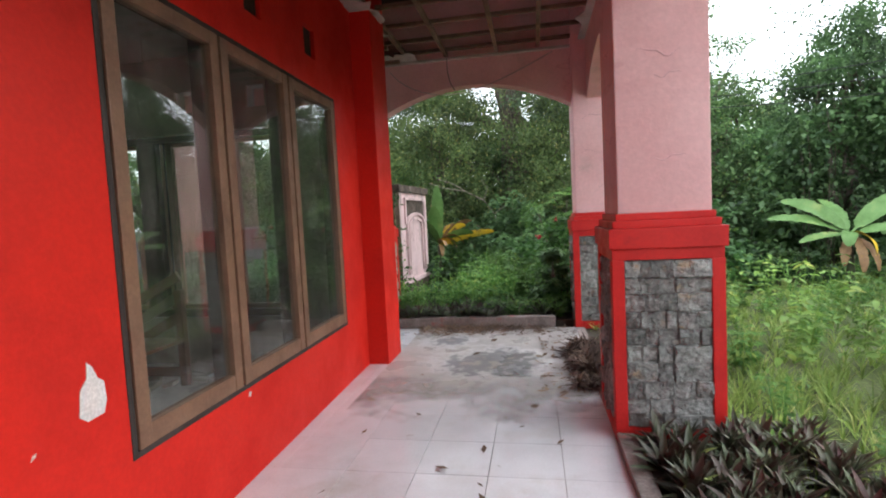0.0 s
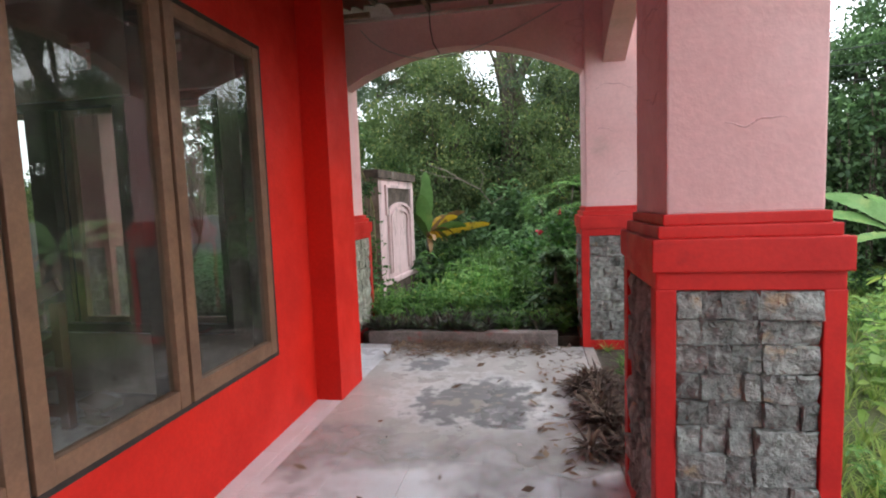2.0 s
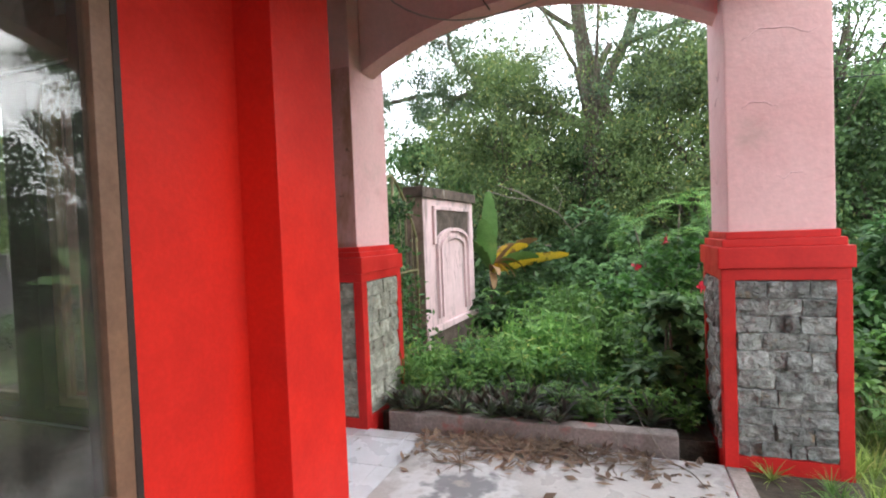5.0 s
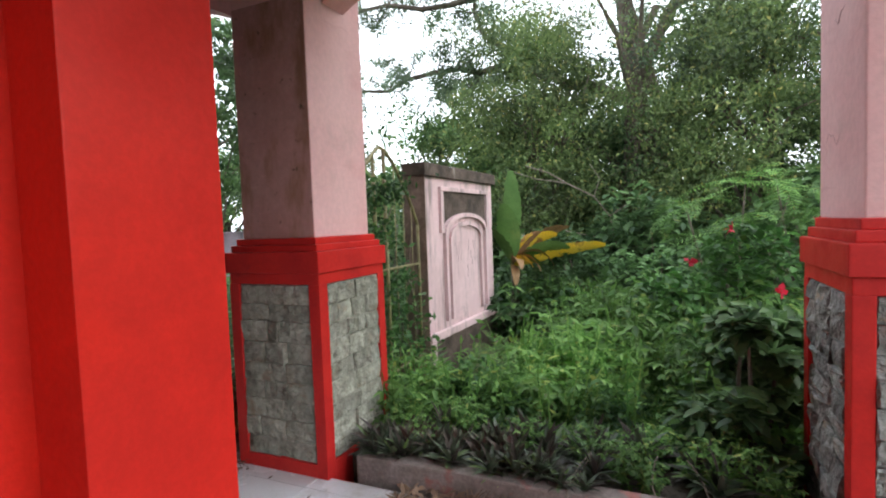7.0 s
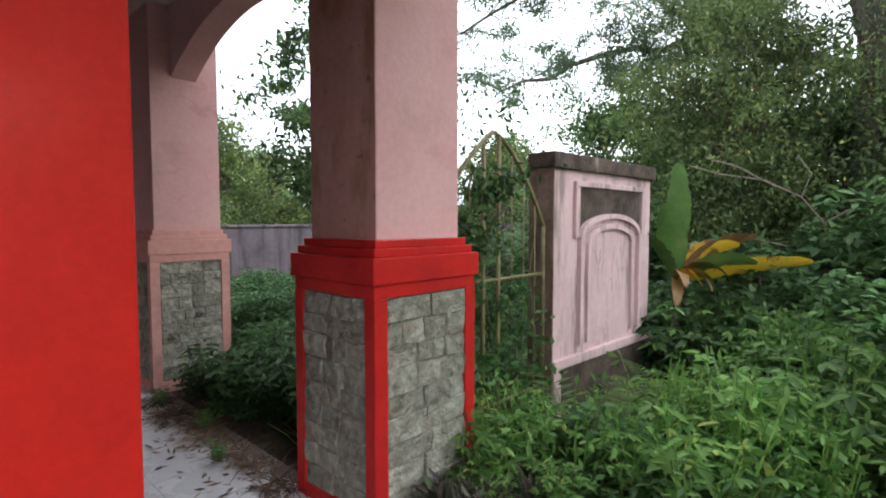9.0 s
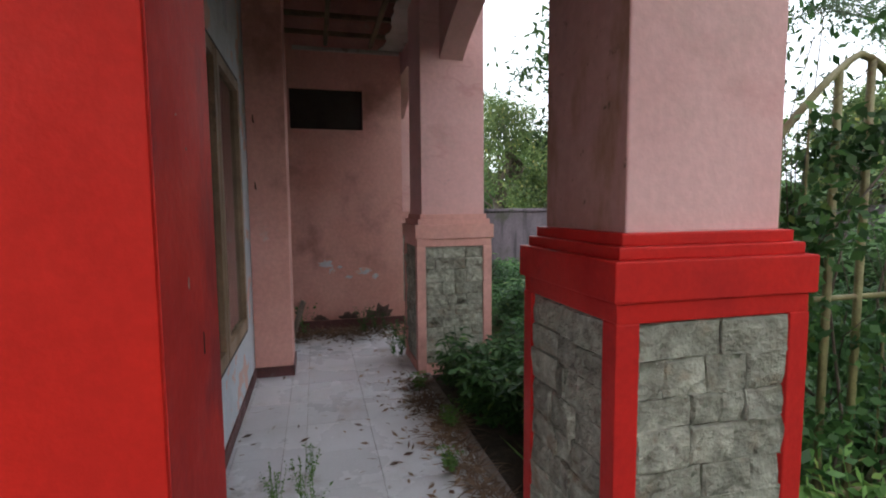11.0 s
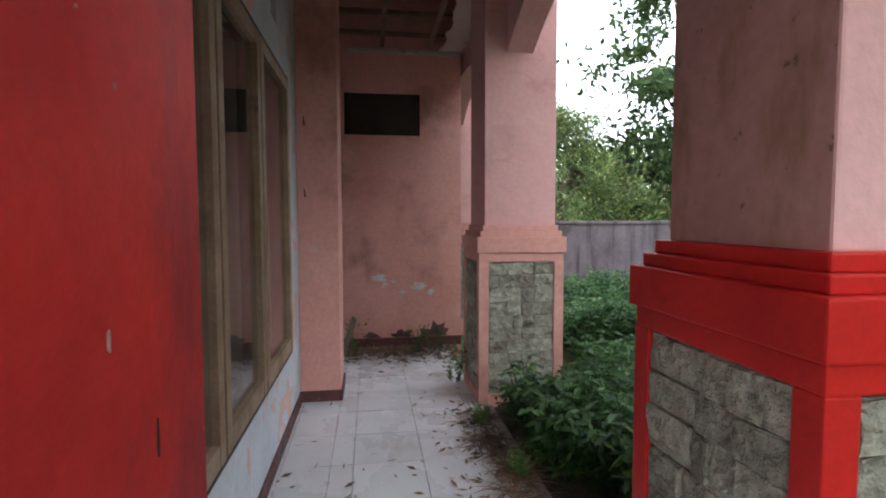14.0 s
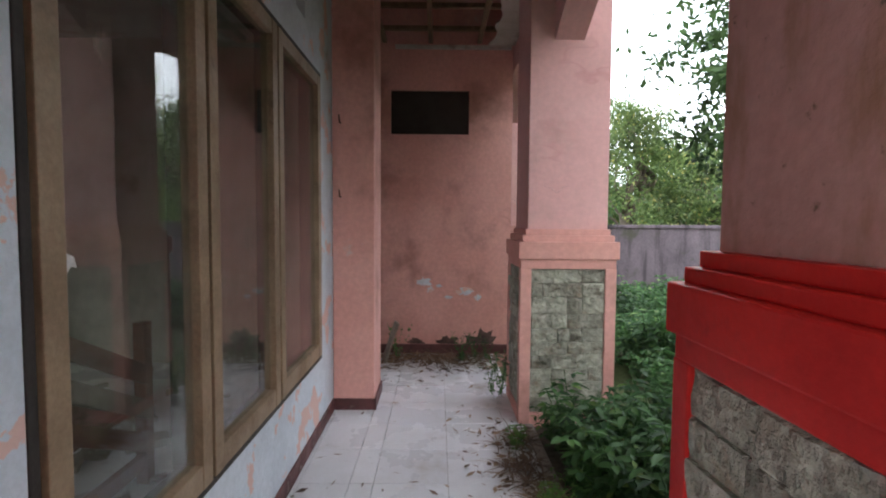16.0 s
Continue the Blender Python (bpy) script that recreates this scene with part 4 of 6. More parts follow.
# ---- plants ----
def quads(centres, length, width, normal_jitter=1.0, droop=0.0, up=None, r=nrs):
    """Leaf blades: one pointed quad at each centre, with its own turn."""
    n = len(centres)
    d = r.normal(size=(n, 3))
    if up is not None:
        d = d * normal_jitter + np.asarray(up)
    d[:, 2] -= droop
    d /= np.linalg.norm(d, axis=1)[:, None] + 1e-9
    s = np.cross(d, r.normal(size=(n, 3)))
    s /= np.linalg.norm(s, axis=1)[:, None] + 1e-9
    L = length * r.uniform(0.6, 1.3, size=(n, 1))
    W = width * r.uniform(0.6, 1.3, size=(n, 1))
    v = np.stack([centres, centres + d * L * 0.5 + s * W * 0.5, centres + d * L, centres + d * L * 0.5 - s * W * 0.5], 1)
    return v.reshape(-1, 3), np.arange(4 * n).reshape(-1, 4)


def folded(base, d, length, width, r=nrs, fold=0.18):
    """Leaves with six corners, folded along the midrib, their upper sides turned to the sky."""
    base, d = np.asarray(base, dtype=float), np.asarray(d, dtype=float)
    n = len(base)
    d = d / (np.linalg.norm(d, axis=1)[:, None] + 1e-9)
    up = np.tile((0.0, 0.0, 1.0), (n, 1)) + r.normal(size=(n, 3)) * 0.28
    s = np.cross(d, up)
    s /= np.linalg.norm(s, axis=1)[:, None] + 1e-9
    nm = np.cross(s, d)
    L = length * r.uniform(0.6, 1.25, size=(n, 1))
    W = width * r.uniform(0.7, 1.2, size=(n, 1)) * 0.5
    tip = base + d * L - nm * L * 0.10
    a, b = base + d * L * 0.28 + nm * W * fold * 2, base + d * L * 0.66 + nm * W * fold
    v = np.stack([base, a + s * W, b + s * W * 0.86, tip, b - s * W * 0.86, a - s * W], 1).reshape(-1, 3)
    k = 6 * np.arange(n)[:, None]
    return v, np.concatenate([k + np.array((0, 1, 2, 3)), k + np.array((0, 3, 4, 5))])


def clump_points(centre, radius, n, flat=0.75, r=nrs):
    d = r.normal(size=(n, 3))
    d /= np.linalg.norm(d, axis=1)[:, None]
    rad = radius * (0.45 + 0.6 * r.uniform(size=(n, 1)) ** 0.6)
    p = d * rad
    p[:, 2] *= flat
    return p + np.asarray(centre)


def spray_points(centre, radius, n, r, nr):
    """Points of a few drooping leafy sprays that leave the clump's middle."""
    out = []
    k = 5
    for _ in range(k):
        a, up = r.uniform(0, 6.28), r.uniform(-0.35, 0.75)
        d = np.array([math.cos(a), math.sin(a), up])
        t = nr.uniform(0.05, 1, (n // k, 1)) * radius * r.uniform(0.8, 1.9)
        p = d * t + nr.normal(size=(n // k, 3)) * radius * 0.22
        p[:, 2] -= (t[:, 0] ** 2) * 0.22 / max(radius, 0.1)
        out.append(p + np.asarray(centre))
    return np.concatenate(out)


def tree(at, height, crown_r, crown_low, clumps, per, leaf, mat_, label, seed, trunk_r=0.22, clump_r=0.9, width=0.5, droop=0.3,
         shape=1.0, lean=(0, 0), name="tree", fine=1.8, thin=0.55):
    """A tapered trunk, limbs to every few clumps and a crown of many small leaves."""
    r = random.Random(seed)
    nr = np.random.RandomState(seed)
    t = thing(name, label, "tree", "", (*at, GZ))
    top = Vector((lean[0], lean[1], height * 0.72))
    pts = [Vector((r.uniform(-.12, .12) * k, r.uniform(-.12, .12) * k, -0.3 if k == 0 else 0)) + top * (k / 6) for k in range(7)]
    bm = bmesh.new()
    tube(bm, pts, [trunk_r * (1.25 - 0.15 * k) for k in range(7)], 9)
    part("trunk", bm, BARK, t)
    cs = []
    for k in range(clumps):
        u = r.random()
        z = crown_low + (height - crown_low) * u
        rr = crown_r * math.sqrt(max(0.06, 1 - (2 * u - 0.85) ** 2 * shape)) * math.sqrt(r.uniform(0.12, 1))
        a = r.uniform(0, 2 * math.pi)
        cs.append(Vector((rr * math.cos(a) + lean[0] * u, rr * math.sin(a) + lean[1] * u, z)))
    for c in cs[:: max(1, clumps // 22)]:
        k = min(5, max(1, int(c.z / height * 6) - 1))
        p0 = pts[k]
        mid = p0.lerp(c, 0.5) + Vector((r.uniform(-.3, .3), r.uniform(-.3, .3), r.uniform(0.0, .5)))
        bm = bmesh.new()
        w = trunk_r * 0.32
        tube(bm, [p0, p0.lerp(mid, 0.5) + Vector((r.uniform(-.15, .15), r.uniform(-.15, .15), .1)), mid, mid.lerp(c, 0.5) + Vector((r.uniform(-.15, .15), 0, r.uniform(-.1, .15))), c],
             [w, w * 0.8, w * 0.6, w * 0.4, w * 0.15], 6)
        part("limb", bm, BARK, t)
    cen = []
    for c in cs:
        high = min(1.0, max(0.0, (c.z - crown_low) / (height - crown_low)))
        cen.append(spray_points(c, clump_r * r.uniform(0.55, 1.35), int(per * 2.2 * fine * r.uniform(0.45, 1.3) * (1 - thin * high)), r, nr))
    v, f = quads(np.concatenate(cen), leaf * 1.1 / fine ** 0.55, leaf * 1.1 / fine ** 0.55 * width, droop=droop, r=nr)
    crown = new("crown", fast_mesh("crown", v, f, mat_))
    crown.parent = t
    return t


def bush(at, rx, ry, h, n, leaf, mat_, label, seed, width=0.5, name="shrub", stems=7, z0=GZ, droop=0.2, category="shrub"):
    r = random.Random(seed)
    nr = np.random.RandomState(seed)
    t = thing(name, label, category, "", (*at, z0))
    cen = []
    k_n = max(7, int(6 * (rx + ry)))
    for k in range(k_n):
        a, q = r.uniform(0, 6.28), math.sqrt(r.random())
        c = Vector((math.cos(a) * q * rx, math.sin(a) * q * ry, h * r.uniform(0.25, 0.95) * (1 - 0.45 * q * q)))
        rad = min(rx, ry, h) * r.uniform(0.28, 0.5)
        cen.append(clump_points(c, rad, n // k_n, 0.8, nr))
        if k < stems:
            bm = bmesh.new()
            tube(bm, [(c.x * 0.3, c.y * 0.3, -0.05), (c.x * 0.6, c.y * 0.6, c.z * 0.5), tuple(c)], [0.02, 0.014, 0.006], 5)
            part("stem", bm, BARK, t)
    cc = np.concatenate(cen)
    cc[:, 2] = np.maximum(cc[:, 2], 0.02)
    d = nr.normal(size=cc.shape)
    d[:, 2] = d[:, 2] * 0.5 - droop
    v, f = folded(cc, d, leaf * 1.15, leaf * width * 1.25, nr)
    ob = new("foliage", fast_mesh("foliage", v, f, mat_))
    ob.parent = t
    return t


def blade_strip(base, direction, up, length, width, curl, n=5, fold=0.25, paddle=False, roll=0.0):
    """Verts and faces of one strap leaf that arches over."""
    d = Vector(direction).normalized()
    side = d.cross(Vector((0, 0, 1))).normalized()
    vs = []
    p = Vector(base)
    ang = up
    for k in range(n + 1):
        u = k / n
        w = width * (math.sin(math.pi * min(1, 0.18 + 0.82 * u) ** 0.8) ** 0.8 if u < 1 else 0.02)
        if paddle:
            w = width * (0.10 if u < 0.15 else max(0.04, math.sin(math.pi * (u - 0.08) / 0.94)) ** 0.55 * (rnd.uniform(0.68, 0.85) if rnd.random() < 0.2 and 0.3 < u < 0.95 else rnd.uniform(0.9, 1.0)))
        nrm = Vector((0, 0, 1)) * math.cos(ang) - d * math.sin(ang)
        sd = side * math.cos(roll) + nrm * math.sin(roll)
        nm = nrm * math.cos(roll) - side * math.sin(roll)
        vs += [p - sd * w * 0.5 + nm * w * fold, p.copy(), p + sd * w * 0.5 + nm * w * fold]
        step = d * math.cos(ang) + Vector((0, 0, 1)) * math.sin(ang)
        p = p + step * (length / n)
        ang -= curl / n
    fs = []
    for k in range(n):
        a = 3 * k
        fs += [(a, a + 1, a + 4, a + 3), (a + 1, a + 2, a + 5, a + 4)]
    return vs, fs


def rosette_mesh(name, n, length, width, mat_, seed, up=(0.5, 1.35), curl=(0.1, 0.9), steps=4):
    r = random.Random(seed)
    V, F = [], []
    for k in range(n):
        a = k * 2.4 + r.uniform(-.3, .3)
        v, f = blade_strip((0, 0, 0.0), (math.cos(a), math.sin(a), 0), r.uniform(*up), length * r.uniform(0.7, 1.15), width * r.uniform(0.8, 1.2), r.uniform(*curl), steps)
        o = len(V)
        V += [tuple(q) for q in v]
        F += [tuple(i + o for i in q) for q in f]
    return fast_mesh(name, V, F, mat_, True)


def scatter_rosettes(name, meshes, spots, label, group, z, smin=0.8, smax=1.25, category="plant"):
    for x, y in spots:
        ob = new(name, rnd.choice(meshes))
        s = rnd.uniform(smin, smax)
        ob.matrix_world = pose(x, y, z, rnd.uniform(-8, 8), rnd.uniform(-8, 8), rnd.uniform(0, 360)) @ Matrix.Diagonal((s, s, s * rnd.uniform(.85, 1.1), 1))
        tagged(ob, label, category, group)


rhoeo = [rosette_mesh("rosette", 24, 0.165, 0.034, L_PURPLE, k, (0.25, 1.45), (0.0, 0.7)) for k in range(4)]
bedding = [rosette_mesh("rosette", 22, 0.20, 0.036, L_BED, 30 + k, (0.3, 1.4), (0.1, 0.9)) for k in range(4)]
spots = [(rnd.uniform(0.60, 1.50), rnd.uniform(1.2, 3.04)) for _ in range(170)]
scatter_rosettes("rosette_plant", rhoeo, spots, "dark purple-green strap-leaved bedding plant in the porch bed", "bedding plants by the pillar", 0.02, 0.75, 1.35)
spots = [(rnd.uniform(-1.75, -0.7), rnd.uniform(6.34, 6.66)) for _ in range(20)] + [(rnd.uniform(-0.7, 0.25), rnd.uniform(6.34, 6.7)) for _ in range(14)]
scatter_rosettes("rosette_plant", bedding, spots, "dark strap-leaved bedding plant behind the kerb", "bedding plants behind the kerb", 0.06, 0.7, 1.3)
scatter_rosettes("rosette_plant", rhoeo, [(rnd.uniform(-1.75, -0.9), rnd.uniform(6.3, 6.55)) for _ in range(22)], "purple-brown strap-leaved bedding plant behind the kerb", "bedding plants behind the kerb", 0.07, 0.9, 1.3)
scatter_rosettes("rosette_plant", bedding, [(rnd.uniform(-1.85, -0.5), rnd.uniform(6.22, 6.36)) for _ in range(26)], "dark strap-leaved bedding plant spilling over the kerb", "bedding plants behind the kerb", 0.11, 0.6, 0.95)
dry = [rosette_mesh("dry_rosette", 44, 0.17, 0.017, L_DEAD, 20 + k, (0.1, 1.4), (0.6, 2.4), 3) for k in range(4)]
spots = [(rnd.uniform(0.28, 0.75), rnd.uniform(3.9, 5.2)) for _ in range(64)]
scatter_rosettes("dry_plant", dry, spots, "dried brown strap-leaved plant on the porch edge", "dry plants at the porch edge", 0.0, 0.8, 1.4)
scatter_rosettes("rosette_plant", rhoeo, [(rnd.uniform(0.6, 0.95), rnd.uniform(3.85, 4.9)) for _ in range(16)], "dark purple-green strap-leaved bedding plant in the porch bed", "bedding plants by the pillar", 0.0)
grass_tuft = [rosette_mesh("tuft", 34, 0.26, 0.009, L_GRASS if k else L_FERN, 40 + k, (0.5, 1.5), (0.3, 1.6)) for k in range(3)]
scatter_rosettes("grass_tuft", grass_tuft, [(rnd.uniform(0.62, 1.0), rnd.uniform(4.9, 6.0)) for _ in range(16)], "pale green grass tuft in the porch bed", "grass tufts in the bed", -0.02, 0.55, 0.95)


def fronds(n, length, seed, rise=(0.9, 1.4), broad=0.20, bend=(0.05, 0.13), root=(0, 0, 0)):
    """Verts and faces of feathered fronds that leave one root."""
    r = random.Random(seed)
    V, F = [], []
    for k in range(n):
        a = k * 2.4 + r.uniform(-.4, .4)
        d = Vector((math.cos(a), math.sin(a), 0))
        side = Vector((-d.y, d.x, 0))
        ang = r.uniform(*rise)
        p = Vector(root)
        L = length * r.uniform(0.7, 1.15)
        m = 18
        for i in range(m):
            u = i / m
            step = d * math.cos(ang) + Vector((0, 0, 1)) * math.sin(ang)
            q = p + step * (L / m)
            w = L * broad * math.sin(math.pi * (0.12 + 0.86 * u))
            for s in (-1, 1):
                tip = p + side * s * w + step * w * 0.35 - Vector((0, 0, 0.12 * w))
                o = len(V)
                V += [tuple(p), tuple(p.lerp(tip, .5) + step * L * .014), tuple(tip), tuple(p.lerp(tip, .5) - step * L * .010)]
                F.append((o, o + 1, o + 2, o + 3))
            o = len(V)
            V += [tuple(p - side * .003), tuple(p + side * .003), tuple(q + side * .003), tuple(q - side * .003)]
            F.append((o, o + 1, o + 2, o + 3))
            p = q
            ang -= r.uniform(*bend)
    return V, F


def fern(at, n, length, seed, label="light green fern with feathered fronds", mat_=None, z=GZ):
    ob = new("fern", fast_mesh("fern", *fronds(n, length, seed), mat_ or L_FERN))
    ob.location = (*at, z)
    return tagged(ob, label, "fern", "ferns in the garden")


for k in range(52):
    fern((rnd.uniform(-1.7, 0.2), rnd.uniform(6.8, 9.3)), 9, rnd.uniform(0.35, 0.62), 100 + k)
fern((-1.97, 7.95), 5, 0.95, 131)


def pinnate_shrub(at, tops, seed):
    """Thin stems that end in sprays of feathered leaves."""
    t = thing("feathery_shrub", "feathery light green shrub with long pinnate leaves", "shrub", "feathery shrubs", (*at, GZ))
    for k, (x, y, z) in enumerate(tops):
        bm = bmesh.new()
        tube(bm, [(x * 0.15, y * 0.15, -0.05), (x * 0.55, y * 0.5, z * 0.5), (x, y, z)], [0.022, 0.015, 0.008], 6)
        part("stem", bm, BARK, t)
        V, F = fronds(9, 0.78, seed + k, (-0.1, 0.75), 0.17, (0.03, 0.09), (x, y, z - 0.02))
        W, G = fronds(6, 0.55, seed + 50 + k, (-0.1, 0.6), 0.17, (0.03, 0.09), (x * 0.85, y * 0.85, z * 0.8))
        ob = new("foliage", fast_mesh("foliage", V + W, F + [tuple(i + len(V) for i in q) for q in G], L_FERN))
        ob.parent = t
    return t


pinnate_shrub((0.5, 10.2), [(-0.45, -0.3, 1.62), (0.15, 0.0, 1.85), (0.6, 0.25, 1.7), (-0.1, -0.5, 1.35)], 800)
pinnate_shrub((1.3, 10.6), [(-0.3, 0.0, 1.9), (0.35, 0.2, 1.7), (0.1, -0.4, 1.5)], 830)


def weed_mesh(seed, h, leaf, mat_, n=46, width=0.5):
    """A herb: thin stems with leaf pairs all the way up."""
    r = random.Random(seed)
    nr = np.random.RandomState(seed)
    pts, V, F = [], [], []
    for s in range(6):
        a, t = r.uniform(0, 6.28), r.uniform(0.1, 0.45)
        for i in range(n // 6):
            u = (i + 1) / (n / 6)
            pts.append((math.cos(a) * t * h * u, math.sin(a) * t * h * u, h * u * r.uniform(0.85, 1)))
        e = Vector((math.cos(a) * t * h, math.sin(a) * t * h, h * 0.95))
        sd = Vector((-math.sin(a), math.cos(a), 0)) * 0.004
        o = len(V)
        V += [tuple(-sd), tuple(sd), tuple(e + sd * .5), tuple(e - sd * .5)]
        F.append((o, o + 1, o + 2, o + 3))
    v, f = quads(np.array(pts), leaf, leaf * width, droop=-0.2, r=nr)
    V = np.concatenate([np.array(V), v])
    F = np.concatenate([np.array(F), f + 4 * 6])
    return fast_mesh("herb", V, F, mat_)


def compound_mesh(seed, h, leaflet, mat_, stems=6, nodes=7, leaflets=5, width=0.42, spread=0.55):
    """A herb whose stalks carry fans of broad leaflets."""
    r = random.Random(seed)
    nr = np.random.RandomState(seed)
    V, F, base, way = [], [], [], []

    def strip(p, q, w):
        sd = (q - p).cross(Vector((0.3, 0.2, 1))).normalized() * w
        o = len(V)
        V.extend([tuple(p - sd), tuple(p + sd), tuple(q + sd * .5), tuple(q - sd * .5)])
        F.append((o, o + 1, o + 2, o + 3))

    for k in range(stems):
        a, t, hh = k * 2.4 + r.uniform(-.4, .4), r.uniform(0.15, spread), h * r.uniform(0.65, 1.1)
        tip = Vector((math.cos(a) * t * hh, math.sin(a) * t * hh, hh))
        strip(Vector((0, 0, 0)), tip, 0.004)
        for i in range(nodes):
            u = 0.25 + 0.75 * (i + 0.5) / nodes
            p = Vector((tip.x * u * u ** 0.3, tip.y * u * u ** 0.3, tip.z * u))
            b = a + i * 2.4 + r.uniform(-.5, .5)
            out = Vector((math.cos(b), math.sin(b), r.uniform(0.0, 0.5))) * r.uniform(0.5, 1.3) * leaflet
            q = p + out
            strip(p, q, 0.002)
            for m in range(leaflets):
                c = b + (m / max(1, leaflets - 1) - 0.5) * 3.2
                base.append(q)
                way.append((math.cos(c), math.sin(c), r.uniform(-0.55, 0.15)))
    v, f = folded(np.array(base), np.array(way), leaflet, leaflet * width, nr)
    return fast_mesh("herb", np.concatenate([np.array(V), v]), np.concatenate([np.array(F), f + len(V)]), mat_)


def field(name, meshes, spots, label, mat_, smin=0.7, smax=1.3, z=GZ, category="undergrowth"):
    """Uncountable growth: many copies of small plants in one mesh."""
    V, F, o = [], [], 0
    data = []
    for me in meshes:
        co = np.zeros(len(me.vertices) * 3)
        me.vertices.foreach_get("co", co)
        li = np.zeros(len(me.loops), dtype=np.int32)
        me.loops.foreach_get("vertex_index", li)
        data.append((co.reshape(-1, 3), li.reshape(-1, 4)))
    for x, y in spots:
        co, fa = data[nrs.randint(len(data))]
        a, s = nrs.uniform(0, 6.28), nrs.uniform(smin, smax)
        c, q = math.cos(a) * s, math.sin(a) * s
        p = np.stack([co[:, 0] * c - co[:, 1] * q + x, co[:, 0] * q + co[:, 1] * c + y, co[:, 2] * s + z], 1)
        V.append(p)
        F.append(fa + o)
        o += len(co)
    ob = new(name, fast_mesh(name, np.concatenate(V), np.concatenate(F), mat_))
    return tagged(ob, label, category, "", "stuff")


weeds = [weed_mesh(k, 0.42, 0.052, L_WEED, 96, 0.42) for k in range(7)]
herbs = [weed_mesh(10 + k, 0.38, 0.038, L_BRIGHT, 108, 0.4) for k in range(5)]
broad = [compound_mesh(200 + k, (0.28, 0.40, 0.34)[k % 3], (0.042, 0.056, 0.048, 0.064)[k % 4], L_WEED, 7, 8, (5, 3, 5, 3)[k % 4], 0.42) for k in range(9)]
light = [compound_mesh(230 + k, 0.34, 0.050, L_BRIGHT, 7, 7, (5, 3, 7)[k % 3], 0.36) for k in range(6)]
blades = [rosette_mesh("grass", 14, 0.26, 0.012, L_GRASS, 60 + k, (0.7, 1.5), (0.2, 1.2), 2) for k in range(4)]
# broad-leaved weeds of the side bed and beyond
field("side_bed_weeds", broad, [(nrs.uniform(-4.3, -2.55), nrs.uniform(6.42, 7.6)) for _ in range(150)] + [(nrs.uniform(-4.5, -3.4), nrs.uniform(6.25, 6.42)) for _ in range(16)] + [(nrs.uniform(-4.9, -4.2), nrs.uniform(6.9, 7.6)) for _ in range(18)], "dense dark green broad-leaved weeds in the side bed", L_WEED, 0.7, 1.5, -0.04)
field("side_bed_grass", blades, [(nrs.uniform(-4.3, -2.6), nrs.uniform(6.3, 7.5)) for _ in range(26)], "long grass blades among the side bed weeds", L_FERN, 1.0, 1.7, -0.04)
field("side_garden_weeds", broad, [(nrs.uniform(-10, -2.6), nrs.uniform(7.2, 13)) for _ in range(560)], "dense green weeds before the garden wall", L_WEED, 0.9, 1.9)
# light herbs north of the kerb
clear = [(x, y) for x, y in [(nrs.uniform(-2.0, 1.2), nrs.uniform(6.8, 10.5)) for _ in range(950)] if x > -1.3 or not 7.3 < y < 10]
field("garden_herbs", herbs + light, clear[:520], "feathery light green herbs and weeds", L_BRIGHT, 0.35, 1.75)
field("tall_herbs", herbs + light, [(x, y) for x, y in clear[100:190] if y > 7.2], "taller light green herbs above the weeds", L_BRIGHT, 1.7, 2.4)
field("garden_weeds", broad, [(x, y) for x, y in clear[520:] if y < 7.8 or nrs.uniform() < 0.3], "broad-leaved green weeds between the herbs", L_WEED, 0.5, 1.1)
field("kerb_seedlings", light, [(nrs.uniform(-1.8, 0.3), nrs.uniform(6.4, 6.8)) for _ in range(26)], "light green weeds among the bedding plants", L_BRIGHT, 0.5, 0.95, 0.03)
field("garden_grass", blades, [(x, y) for x, y in [(nrs.uniform(-2.1, 1.5), nrs.uniform(6.9, 11)) for _ in range(300)] if x > -1.7 or not 7.3 < y < 10], "long green grass", L_GRASS, 0.7, 1.4)
# lawn
lawn = [(1.1 + 11 * nrs.uniform() ** 1.5, nrs.uniform(-1.0, 13)) for _ in range(4600)]
field("lawn_grass", blades, lawn, "uneven pale green lawn grass", L_GRASS, 0.45, 1.15)
field("lawn_herbs", herbs + light, [(1.2 + 9 * nrs.uniform() ** 1.3, nrs.uniform(0.5, 12)) for _ in range(210)], "taller green weeds in the lawn", L_BRIGHT, 0.6, 1.6)

# shrubs
bush((1.1, 9.3), 1.25, 1.1, 1.5, 6500, 0.085, L_HIBISCUS, "dense green hibiscus shrub with red flowers", 301, width=0.6)
bush((0.18, 7.35), 0.45, 0.5, 1.15, 2600, 0.09, L_DARK, "dark leafy shrub beside the pillar", 302)
bush((-0.75, 8.6), 0.6, 0.6, 0.7, 1800, 0.06, L_BRIGHT, "light green leafy mound of weeds", 307, name="weed_mound", category="weeds")
bush((-0.35, 7.6), 0.5, 0.4, 0.62, 1500, 0.05, L_BRIGHT, "light green leafy mound of weeds", 308, name="weed_mound", category="weeds")
bush((-1.45, 7.2), 0.35, 0.35, 0.5, 1000, 0.055, L_WEED, "green leafy mound of weeds", 309, name="weed_mound", category="weeds")
bush((0.27, 6.86), 0.20, 0.22, 1.25, 900, 0.085, L_DARK, "dark creeper climbing beside the stone plinth", 316, width=0.75, name="climbing_creeper", category="creeper")
bush((0.15, 8.35), 0.6, 0.45, 0.85, 1400, 0.075, L_HIBISCUS, "bright green leafy weeds before the hibiscus", 317, width=0.6, name="weed_mound", category="weeds")
bush((0.1, 6.95), 0.35, 0.25, 0.55, 1000, 0.06, L_DARK, "dark leafy mound of weeds by the pillar", 310, name="weed_mound", category="weeds")
